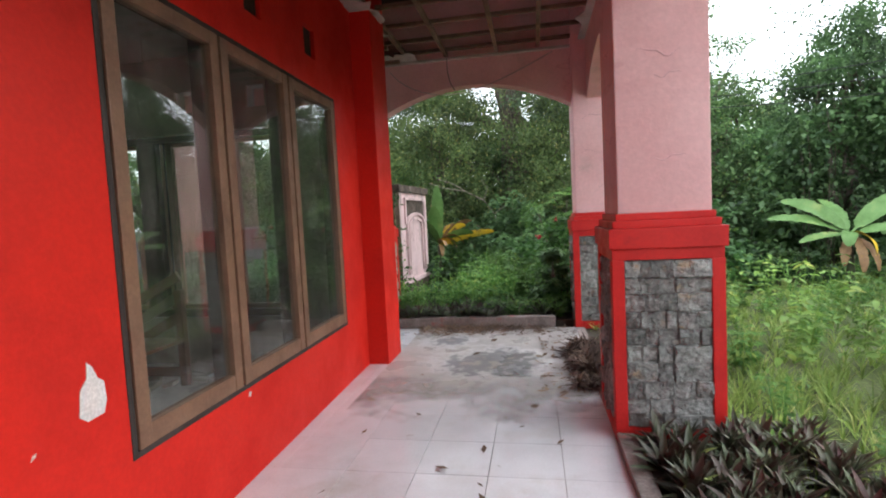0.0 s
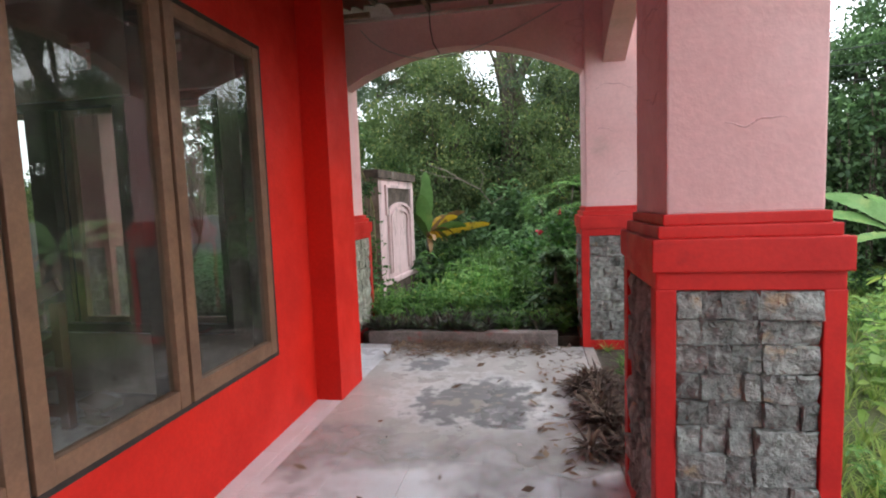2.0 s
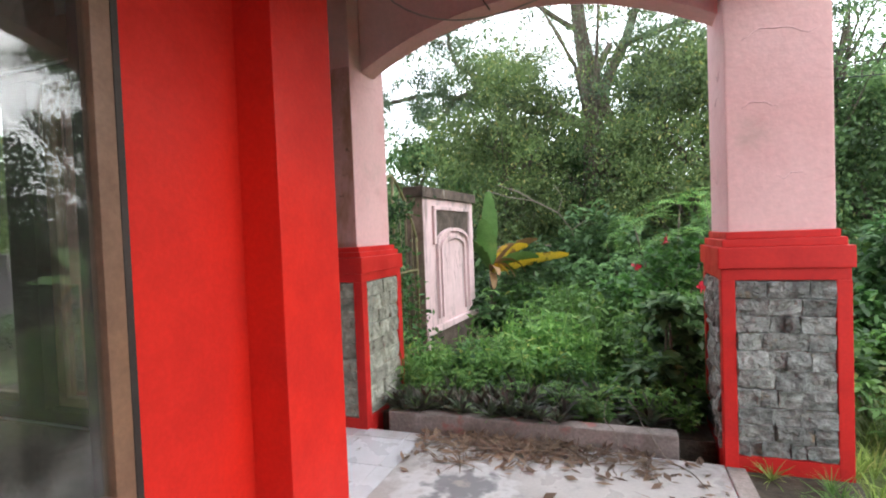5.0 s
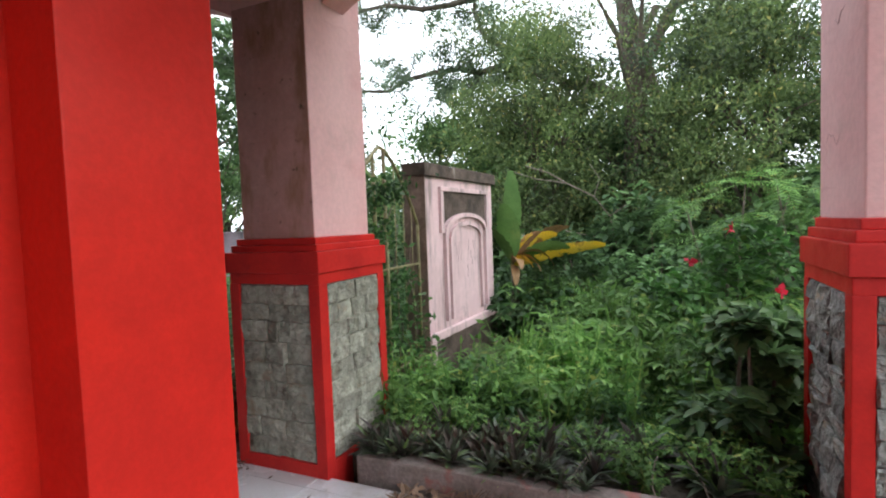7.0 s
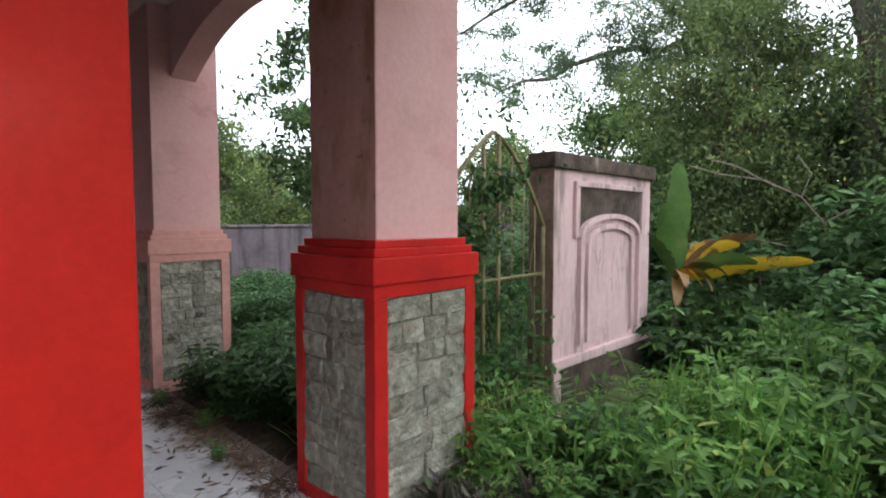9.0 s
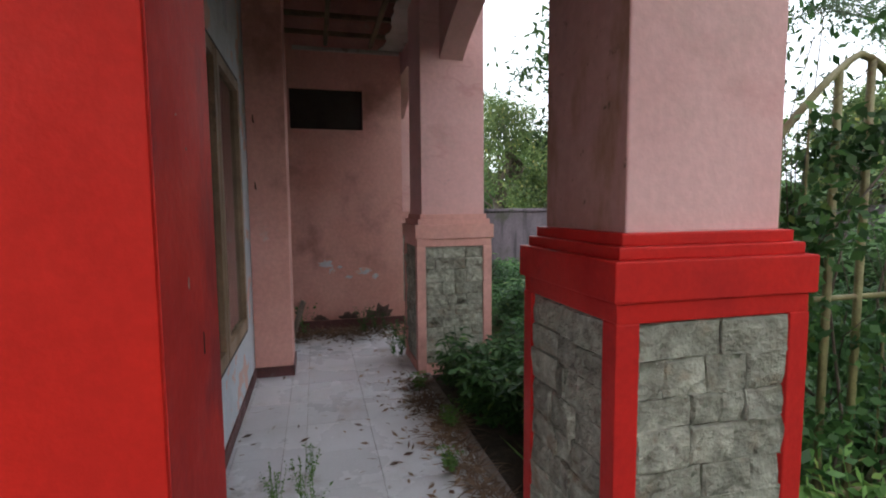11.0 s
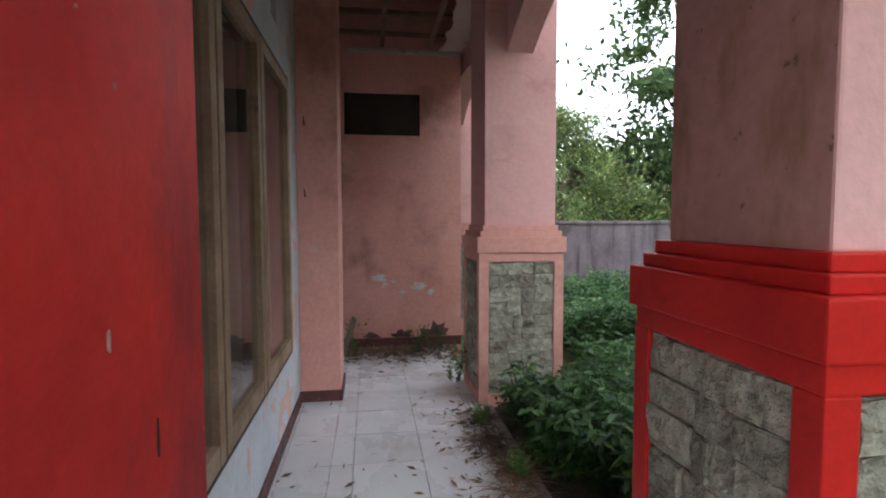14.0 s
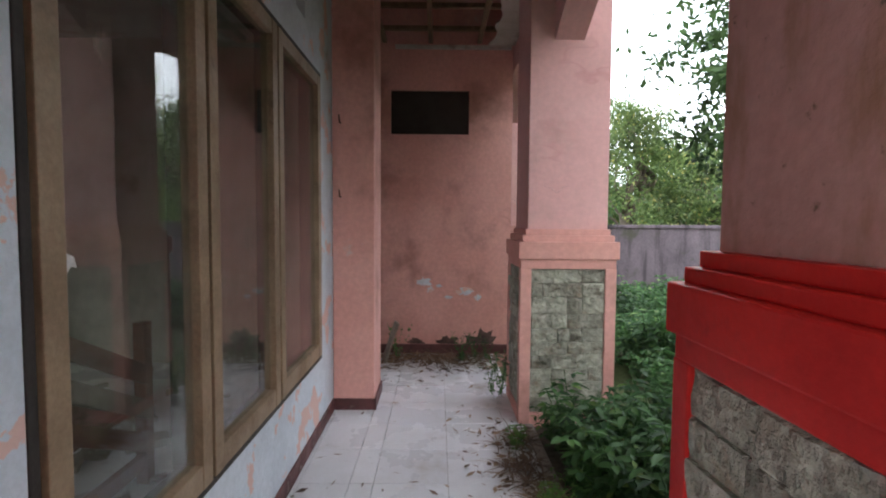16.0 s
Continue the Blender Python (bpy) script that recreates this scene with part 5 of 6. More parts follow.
bush((-1.7, 10.9), 0.5, 0.4, 1.1, 1200, 0.12, L_DARK, "broad-leaved dark shrub behind the gate slab", 311)
bush((-1.75, 9.75), 0.55, 0.3, 1.0, 1100, 0.10, L_DARK, "dark broad-leaved shrub at the banana's foot", 315)
bush((4.2, 9.7), 1.0, 0.6, 0.7, 1500, 0.09, L_WEED, "low green shrub at the lawn's edge", 312)
for k, (x, y, h) in enumerate(((2.42, 5.3, 0.95), (2.1, 4.5, 0.75), (3.3, 6.3, 0.8), (3.0, 7.4, 0.9), (2.75, 4.9, 0.7), (1.95, 5.9, 0.8))):
    ob = new("tall_weed", compound_mesh(860 + k, h, 0.10, L_TALL, 4, 10, 2, 0.5, 0.3))
    ob.location = (x, y, GZ)
    tagged(ob, "tall yellowish green weed on the lawn", "weed", "tall weeds on the lawn")
for k, (x, y, h) in enumerate(((-1.62, 10.05, 0.62), (-1.35, 10.2, 0.7), (-1.75, 9.75, 0.5))):
    ob = new("palmate_shrub", compound_mesh(880 + k, h, 0.17, L_WEED, 5, 7, 7, 0.34, 0.5))
    ob.location = (x, y, GZ)
    tagged(ob, "dark green shrub with palmate leaves beside the banana", "shrub", "palmate shrubs")
bush((-1.2, 11.2), 1.2, 0.9, 1.5, 3000, 0.11, L_DARK, "dark green shrub under the trees", 303)
bush((2.6, 9.8), 1.3, 1.2, 1.9, 4200, 0.11, L_WEED, "tall green shrub at the lawn's edge", 304)
bush((1.75, 7.3), 0.6, 0.6, 1.0, 1600, 0.08, L_BRIGHT, "light green shrub behind the pillar", 305)
cr = thing("creeper", "creeper tangled in the iron gate", "creeper")
nr, rr_ = np.random.RandomState(306), random.Random(306)
cen = []
for k in range(26):
    y = rr_.uniform(6.75, 7.6)
    z = rr_.uniform(-0.1, 1.75 - 0.55 * (abs(y - 7.42) / 0.65) ** 1.5)
    cen.append(spray_points((-2.36 + rr_.uniform(-0.14, 0.14), y, z), 0.22, 170, rr_, nr))
v, f = quads(np.concatenate(cen), 0.06, 0.035, droop=0.3, r=nr)
ob = new("foliage", fast_mesh("foliage", v, f, L_WEED))
ob.parent = cr
for k in range(5):
    bm = bmesh.new()
    y = 6.85 + 0.27 * k
    tube(bm, [(-2.28, y, GZ), (-2.27, y + 0.05, 0.5), (-2.29, y - 0.03, 1.0), (-2.27, y + 0.04, 1.4)], [0.008, 0.007, 0.006, 0.003], 5)
    part("vine_stem", bm, BARK, cr)
for x, y, z in ((0.35, 8.75, 1.25), (0.9, 8.45, 1.3), (0.05, 9.0, 0.95), (1.25, 8.5, 1.35), (0.6, 8.2, 0.8)):
    nr = np.random.RandomState(int(x * 100) + 400)
    v, f = quads(clump_points((0, 0, 0), 0.02, 7, 0.8, nr), 0.06, 0.05, r=nr)
    ob = new("flower", fast_mesh("flower", v, f, L_FLOWER))
    ob.location = (x, y, z)
    tagged(ob, "red hibiscus blossom on the shrub", "flower", "red blossoms")


def banana(at, leaves, label):
    """leaves: (turn, rise, length, width, curl, material)."""
    b = thing("banana_plant", label, "banana plant", "", (*at, GZ))
    bm = bmesh.new()
    tube(bm, [(0, 0, -0.1), (0.02, 0.01, 0.4), (0.0, 0.02, 0.95)], [0.07, 0.055, 0.035], 10)
    part("stem", bm, material("banana_stem_%d" % len(bpy.data.materials), (0.055, 0.065, 0.025), (0.05, 0.035, 0.02), 4.0), b)
    for a, rise, L, w, curl, mt, roll in leaves:
        v, f = blade_strip((0, 0, 0.92), (math.cos(radians(a)), math.sin(radians(a)), 0), rise, L, w, curl, 26, 0.10, True, roll)
        ob = new("leaf", fast_mesh("leaf", [tuple(q) for q in v], f, mt, True))
        ob.parent = b
    return b


banana((-1.95, 10.15), [(285, 1.52, 1.24, 0.27, -0.1, L_BANANA, 0.3), (255, 1.42, 0.85, 0.30, 0.2, L_BANANA, -0.5), (20, 1.1, 0.85, 0.20, 0.9, L_TAN, 0.7), (35, 0.95, 0.95, 0.18, 0.8, L_TAN, 0.9), (235, 1.2, 0.7, 0.28, 0.6, L_BANANA, 0), (30, 0.36, 1.28, 0.21, 0.35, L_YELLOW, 1.0),
                        (300, 1.1, 0.50, 0.15, 2.2, L_TAN, 0.4), (330, 1.1, 0.60, 0.16, 2.4, L_TAN, 0.6), (18, 1.25, 0.75, 0.19, 1.3, L_YELLOW, 1.1), (0, 1.3, 0.7, 0.16, 2.6, L_TAN, 0.3), (45, 1.35, 0.65, 0.17, 1.2, L_TAN, 1.2),
                        (10, 0.9, 0.8, 0.18, 1.2, L_BANANA, 1.0), (290, 0.6, 0.5, 0.14, 2.2, L_TAN, 0.5), (340, 1.0, 0.55, 0.16, 2.2, L_BANANA, 0.8), (60, 0.9, 0.9, 0.2, 1.4, L_BANANA, 0.5), (320, 0.9, 0.5, 0.16, 1.8, L_YELLOW, 0.9)],
       "banana plant with torn yellow and brown leaves")
banana((4.85, 8.9), [(165, 0.62, 1.15, 0.24, 0.75, L_BANANA, 0.6), (150, 1.0, 1.1, 0.28, 0.9, L_BANANA, 0.8), (195, 0.15, 0.85, 0.17, 0.5, L_BANANA, 0.5), (15, 0.85, 1.35, 0.32, 0.8, L_BANANA, -0.7), (345, 0.35, 1.1, 0.26, 0.6, L_BANANA, -0.6),
                     (240, 0.6, 0.5, 0.24, 2.0, L_BANANA, 0.2), (290, 0.4, 0.62, 0.22, 2.2, L_YELLOW, 0.5), (100, 1.1, 0.9, 0.26, 0.8, L_BANANA, 0), (230, -0.3, 0.6, 0.15, 1.4, L_TAN, 0.4), (265, -0.2, 0.75, 0.16, 1.5, L_TAN, 0.1), (310, -0.4, 0.7, 0.15, 1.2, L_TAN, -0.3)],
       "young banana plant on the lawn with one yellow leaf")

# trees: the great tree behind the porch, the forest edge, far treeline
tree((-0.6, 16.8), 8.6, 4.2, 3.0, 120, 120, 0.125, L_OLIVE, "great spreading tree with open green crown", 501, 0.24, 0.8, width=0.34, droop=0.8, thin=0.25)
tree((-2.6, 14.9), 5.6, 2.1, 0.3, 120, 190, 0.125, L_OLIVE, "dense olive green tree at the forest edge", 520, 0.16, 0.62, width=0.36, droop=0.8, thin=0.45)
tree((-0.9, 17.6), 4.2, 2.4, 0.3, 70, 160, 0.14, L_DARK, "dark green tree behind the forked trunk", 525, 0.14, 0.7, width=0.36, droop=0.8, thin=0.3)
tree((1.3, 15.3), 5.5, 2.1, 0.3, 105, 190, 0.125, L_OLIVE, "dense olive green tree at the forest edge", 521, 0.16, 0.66, width=0.36, droop=0.8, thin=0.4)
tree((3.2, 15.4), 4.3, 1.9, 0.3, 66, 190, 0.125, L_TREE, "dense green tree at the forest edge", 504, 0.16, 0.62, width=0.4, droop=0.6)
tree((4.0, 15.6), 7.6, 2.2, 3.6, 40, 60, 0.12, L_TREE, "slender tree with open crown at the forest edge", 523, 0.12, 0.7)
tree((-4.8, 15.2), 3.9, 2.0, 0.3, 50, 190, 0.15, L_TREE, "leafy green tree at the forest edge", 502, 0.14, 0.65)


def overhanging_tree():
    """The forked tree whose long limbs reach out before the sky."""
    r = random.Random(88)
    nr = np.random.RandomState(88)
    t = thing("tree", "forked grey tree with long limbs and feathery leaves", "tree")
    trunk = [(-0.7, 16.6, GZ - 0.2), (-0.75, 16.6, 2.2), (-0.7, 16.55, 4.4), (-0.95, 16.5, 6.5), (-1.2, 16.4, 9.0)]
    bm = bmesh.new()
    tube(bm, trunk, [0.34, 0.28, 0.25, 0.19, 0.12], 9)
    part("trunk", bm, BARK, t)
    limbs = [[(-0.72, 16.55, 4.0), (-2.26, 16.2, 4.6), (-3.47, 15.95, 5.4), (-4.2, 15.7, 5.0), (-4.9, 15.5, 4.2)],
             [(-3.47, 15.95, 5.4), (-4.1, 15.8, 5.9), (-4.3, 15.7, 6.8), (-5.2, 15.4, 7.4)],
             [(-4.2, 15.7, 5.0), (-5.2, 15.4, 5.1), (-6.4, 15.0, 4.7), (-7.6, 14.8, 4.6)],
             [(-4.3, 15.7, 6.8), (-5.4, 15.0, 6.5), (-6.8, 14.6, 6.6), (-8.4, 14.2, 6.0)],
             [(-0.7, 16.55, 4.4), (0.1, 16.4, 6.0), (0.9, 16.2, 7.6), (1.4, 16.0, 9.4)],
             [(0.1, 16.4, 6.0), (1.6, 16.2, 6.3), (3.0, 16.0, 7.1), (4.4, 15.8, 8.2)],
             [(-0.95, 16.5, 6.5), (-2.2, 16.0, 7.4), (-3.4, 15.6, 8.6)],
             [(-0.70, 16.5, 2.6), (0.1, 16.0, 3.6), (0.9, 15.6, 4.3), (2.0, 15.2, 5.2), (3.2, 14.9, 6.6)],
             [(0.9, 15.6, 4.3), (2.0, 15.1, 4.5), (3.2, 14.8, 4.6)]]
    cen = []
    for k, pts in enumerate(limbs):
        fine = [Vector(pts[0])]
        for a, b in zip(pts, pts[1:]):
            a, b = Vector(a), Vector(b)
            fine += [a.lerp(b, 0.5) + Vector((r.uniform(-.12, .12), r.uniform(-.12, .12), r.uniform(-.1, .14))), b]
        bm = bmesh.new()
        n = len(fine)
        w = 0.15 if k in (0, 4, 7) else 0.08
        tube(bm, fine, [w * (1 - 0.75 * i / n) for i in range(n)], 7)
        part("limb", bm, BARK, t)
        for i, q in enumerate(fine[2:]):
            for _ in range(4):
                c = q + Vector((r.uniform(-.9, .9), r.uniform(-.8, .8), r.uniform(-.4, .7)))
                bm = bmesh.new()
                tube(bm, [q, q.lerp(c, .5) + Vector((0, 0, .1)), c], [0.018, 0.012, 0.004], 5)
                part("twig", bm, BARK, t)
                cen.append(spray_points(c, r.uniform(0.32, 0.6), r.randint(300, 480), r, nr))
    v, f = quads(np.concatenate(cen), 0.085, 0.036, droop=0.4, r=nr)
    ob = new("crown", fast_mesh("crown", v, f, L_SKY))
    ob.parent = t
    return t


overhanging_tree()
branches = thing("dead_branch", "bare pale dead branch hanging in the shrubs", "branch")
for pts in ([(-0.9, 12.9, 0.9), (-1.0, 12.9, 1.4), (-1.25, 12.85, 1.75), (-1.15, 12.85, 2.05), (-1.3, 12.8, 2.3)], [(-1.25, 12.85, 1.75), (-1.7, 12.8, 2.0), (-2.2, 12.7, 2.1), (-2.6, 12.6, 2.25)],
            [(-1.7, 12.8, 2.0), (-2.0, 12.75, 2.2), (-2.4, 12.7, 2.35)], [(-1.0, 12.9, 1.4), (-0.7, 12.8, 1.6), (-0.5, 12.7, 1.5)], [(-1.0, 12.9, 1.0), (-1.8, 12.6, 1.2), (-2.5, 12.4, 1.1)]):
    bm = bmesh.new()
    tube(bm, pts, [0.013 - 0.002 * k for k in range(len(pts))], 6)
    part("bough", bm, GREY_WOOD, branches)
tree((4.9, 14.6), 4.3, 1.9, 0.3, 70, 220, 0.14, L_TREE, "leafy green tree at the forest edge", 522, 0.18, 0.75)
tree((6.6, 12.6), 5.0, 1.7, 0.3, 70, 240, 0.12, L_DARK, "low tree smothered in creepers", 505, 0.2, 0.55, droop=0.9)
curtain = thing("creeper", "curtain of creepers hanging over the forest edge", "creeper")
rr_, nr = random.Random(410), np.random.RandomState(410)
pts = []
for k in range(80):
    u = rr_.random()
    x, top = 4.8 + 3.6 * u, 1.5 + 3.4 * u ** 0.6 + rr_.uniform(-0.3, 0.2)
    y = 11.7 - 0.5 * math.sin(3.1 * u) + rr_.uniform(-0.35, 0.35)
    low = max(GZ + 0.1, top - rr_.uniform(0.5, 2.2))
    for i in range(int((top - low) * 30)):
        q = rr_.random()
        pts.append((x + rr_.gauss(0, 0.10) - 0.25 * q, y + rr_.gauss(0, 0.10), low + (top - low) * q))
    if k % 5 == 0:
        bm = bmesh.new()
        tube(bm, [(x, y, GZ - 0.05), (x + 0.1, y + 0.1, (low + top) * 0.5), (x, y, top)], [0.014, 0.010, 0.005], 5)
        part("vine_stem", bm, BARK, curtain)
way = nr.normal(size=(len(pts), 3))
way[:, 2] = way[:, 2] * 0.4 - 0.7
ob = new("foliage", fast_mesh("foliage", *folded(np.array(pts), way, 0.13, 0.09, nr), L_DARK))
ob.parent = curtain
tree((8.3, 12.6), 11.0, 2.0, 0.5, 110, 220, 0.13, L_DARK, "tall tree hung with creepers", 506, 0.25, 0.6, droop=0.9)
tree((11.5, 9.5), 5.6, 3.0, 0.4, 120, 170, 0.15, L_DARK, "tall dark forest tree", 507, 0.25, 0.75, fine=1.2)
tree((12.5, 3.5), 4.6, 3.6, 0.5, 80, 150, 0.18, L_TREE, "leafy forest tree beyond the lawn", 508, 0.3, 1.1, fine=1.2)
tree((13.0, -3.0), 4.8, 3.8, 0.5, 80, 150, 0.18, L_DARK, "leafy forest tree beyond the lawn", 509, 0.3, 1.1, fine=1.2)
tree((0.8, 20.0), 7.0, 4.0, 0.5, 60, 150, 0.20, L_DARK, "dark forest tree behind", 510, 0.3, 1.2, fine=1.2)
tree((-4.5, 20.5), 5.0, 3.2, 0.4, 50, 150, 0.20, L_DARK, "dark forest tree behind", 511, 0.3, 1.1, fine=1.2)
tree((6.0, 19.0), 5.4, 3.4, 0.4, 50, 150, 0.20, L_TREE, "leafy forest tree behind", 512, 0.3, 1.1, fine=1.2)
tree((-16.0, 11.2), 4.7, 1.6, 0.4, 50, 200, 0.14, L_OLIVE, "round bushy tree beyond the garden wall", 513, 0.2, 0.75)
tree((-18.0, 14.5), 3.7, 2.4, 0.3, 50, 200, 0.16, L_OLIVE, "bushy tree beyond the garden wall", 514, 0.2, 0.8, fine=1.2)
tree((-16.0, 18.5), 4.4, 2.6, 0.3, 50, 200, 0.16, L_TREE, "bushy tree beyond the garden wall", 515, 0.2, 0.9, fine=1.2)
tree((-12.0, 21.5), 4.8, 2.8, 0.3, 50, 200, 0.16, L_OLIVE, "bushy tree beyond the garden wall", 516, 0.2, 0.9, fine=1.2)
tree((-22.0, 9.0), 3.6, 2.6, 0.3, 40, 180, 0.2, L_TREE, "far leafy tree beyond the garden wall", 517, 0.2, 1.0, fine=1.2)
tree((-24.0, 17.0), 5.0, 3.0, 0.3, 40, 180, 0.2, L_TREE, "far leafy tree beyond the garden wall", 518, 0.2, 1.1, fine=1.2)
tree((-5.7, 8.6), 4.7, 0.95, 1.9, 70, 90, 0.088, L_DARK, "slender sapling with glossy leaves", 519, 0.035, 0.26, width=0.42, droop=0.2, fine=1.0, thin=0.2)
tree((-2.62, 7.62), 2.6, 0.42, 1.65, 16, 15, 0.060, L_WEED, "thin leafy sapling rising behind the gate", 524, 0.010, 0.22, width=0.42, droop=0.2, fine=1.0, thin=0.0)
nr = np.random.RandomState(77)
ang = nr.uniform(radians(-35), radians(215), 46000)
rad = nr.uniform(25, 31, len(ang))
hgt = (3.2 + 1.6 * np.sin(ang * 7.0) + 1.0 * np.sin(ang * 17.0 + 2) + 0.8 * np.sin(ang * 41.0)) * nr.uniform(0.03, 1, len(ang)) ** 0.8 + GZ
v, f = quads(np.stack([rad * np.cos(ang), 4 + rad * np.sin(ang), np.maximum(hgt, 0)], 1), 0.55, 0.34, droop=0.3, r=nr)
tagged(new("far_woods", fast_mesh("far_woods", v, f, L_DARK)), "distant dark green woods", "woods", "", "stuff")
for k, (x, y, rx, h) in enumerate(((-3.4, 13.2, 1.5, 1.8), (-0.2, 13.2, 1.6, 2.0), (2.2, 12.6, 1.5, 2.2), (4.4, 11.8, 1.3, 1.7), (9.2, 10.0, 1.6, 1.8), (11.0, 6.5, 1.7, 2.0),
                                   (11.0, 0.5, 1.8, 2.0), (-6.6, 13.6, 1.6, 1.6), (7.0, 10.2, 1.1, 1.1))):
    bush((x, y), rx, rx * 0.8, h, 2600, 0.15, L_DARK, "dense green undergrowth shrub at the forest edge", 600 + k)


# ---- small things ----
def wall_patch(name, y, z, w, h, m_, label, seed, low=None):
    """A ragged patch of another surface on the end wall."""
    r = random.Random(seed)
    n = 26
    bm = bmesh.new()
    rim = []
    for k in range(n):
        a = 2 * math.pi * k / n
        q = r.uniform(0.45, 1.0)
        zz = z + math.sin(a) * h * q
        rim.append((y + math.cos(a) * w * q, zz if low is None else max(low, zz)))
    a_ = [bm.verts.new((END_X + 0.0025, py, pz)) for py, pz in rim]
    b_ = [bm.verts.new((END_X - 0.001, py, pz)) for py, pz in rim]
    c_ = bm.verts.new((END_X + 0.0025, y, z))
    for k in range(n):
        bm.faces.new((a_[k], a_[(k + 1) % n], c_))
        bm.faces.new((a_[k], b_[k], b_[(k + 1) % n], a_[(k + 1) % n]))
    return tagged(part(name, bm, m_), label, "wall stain")


for k, (y, z, w, h) in enumerate(((5.36, 0.76, 0.10, 0.06), (5.43, 0.68, 0.05, 0.04), (5.80, 0.66, 0.11, 0.05), (5.62, 0.60, 0.06, 0.025), (5.93, 0.60, 0.05, 0.04), (5.52, 0.72, 0.04, 0.02))):
    wall_patch("peeled_patch", y, z, w, h, PEEL, "pale blue patch where the salmon paint has peeled", 700 + k)
for k, (y, w, h) in enumerate(((5.62, 0.14, 0.10), (5.98, 0.20, 0.17), (5.28, 0.12, 0.06))):
    wall_patch("mould_patch", y, 0.115, w, h, MOULD, "dark mould at the foot of the end wall", 720 + k, 0.102)

def cord(name, pts, r_, m_, label, category):
    bm = bmesh.new()
    tube(bm, pts, r_, 6)
    return tagged(part(name, bm, m_), label, category)


cord("hanging_cord", [(-1.72 + 2.0 * u, 6.27, CEIL - 0.13 - 0.36 * math.sin(math.pi * u ** 0.75) + 0.05 * u) for u in [k / 20 for k in range(21)]], 0.006, CORD, "pale cord sagging along the arch", "cord")
cord("black_wire", [(-0.99, 6.24, CEIL - 0.03), (-0.985, 6.24, CEIL - 0.2), (-0.96, 6.24, CEIL - 0.34), (-0.90, 6.24, CEIL - 0.44)], 0.005, WIRE, "bare black wire end hanging from the ceiling", "wire")
for k in range(3):
    cord("overhead_cable", [(2.2 + 9.5 * u, 12.0 - 4.2 * u, 3.55 + 0.18 * k - 1.6 * u * (1 - u) + 0.25 * k * u) for u in [i / 16 for i in range(17)]], 0.008, WIRE, "thin black overhead cable across the garden", "cable")
for z in (2.10, 1.57):
    cord("wall_hook", [(-4.995, 4.80, z), (-4.96, 4.80, z), (-4.94, 4.80, z + 0.015), (-4.935, 4.80, z + 0.05)], 0.006, RUST, "small rusty iron wall hook", "hook")
tagged(part("leaning_board", solid(-0.05, 0.05, -0.012, 0.012, 0, 0.42, 0.003), GREY_WOOD), "short grey board leaning in the corner", "board").matrix_world = pose(-6.25, 4.98, 0.005, -16, 8, 20)


def chip(name, pts, label):
    """A patch of bare plaster; pts around its rim on the east wall (y, z)."""
    bm = bmesh.new()
    pts = [(y - 0.045, z + 0.02) for y, z in pts]
    a = [bm.verts.new((EX + 0.003, y, z)) for y, z in pts]
    b = [bm.verts.new((EX - 0.002, y, z)) for y, z in pts]
    bm.faces.new(a)
    for i in range(len(a)):
        j = (i + 1) % len(a)
        bm.faces.new((a[i], a[j], b[j], b[i]))
    ob = tagged(part(name, bm, CHIP), label, "paint chip")
    ob.matrix_world = EAST_TURN
    return ob


chip("paint_chip", [(1.49, 0.745), (1.52, 0.72), (1.59, 0.725), (1.605, 0.77), (1.60, 0.84), (1.575, 0.86), (1.555, 0.905), (1.535, 0.925), (1.53, 0.87), (1.50, 0.835)], "bare white patch in the red paint")
chip("paint_chip", [(1.31, 0.68), (1.325, 0.69), (1.33, 0.70), (1.315, 0.695)], "small white chip in the red paint")
chip("paint_chip", [(2.52, 0.44), (2.54, 0.435), (2.55, 0.46), (2.53, 0.465)], "small white chip in the red paint")


def scuff(x, z, w, h, m_, label, turn=0.0):
    """A small worn mark on the pilaster's north face."""
    r = random.Random(int(x * 1000) + int(z * 77))
    bm = bmesh.new()
    n = 9
    rim = []
    for k in range(n):
        a = 2 * math.pi * k / n
        q = r.uniform(0.6, 1.0)
        rim.append((x + math.cos(a) * w * q + math.sin(a) * h * turn, z + math.sin(a) * h * q))
    a_ = [bm.verts.new((px, 5.0445, pz)) for px, pz in rim]
    b_ = [bm.verts.new((px, 5.042, pz)) for px, pz in rim]
    bm.faces.new(a_)
    for k in range(n):
        bm.faces.new((a_[k], a_[(k + 1) % n], b_[(k + 1) % n], b_[k]))
    return tagged(part("paint_scuff", bm, m_), label, "scuff mark")


scuff(-1.60, 1.288, 0.0025, 0.014, SCUFF, "pale scrape in the red paint")
scuff(-1.628, 1.521, 0.002, 0.003, SCUFF, "pale chip in the red paint")
scuff(-1.57, 1.57, 0.0015, 0.002, SCUFF, "pale chip in the red paint")
scuff(-1.696, 1.155, 0.0018, 0.030, RAFTER, "dark drip mark on the red paint")


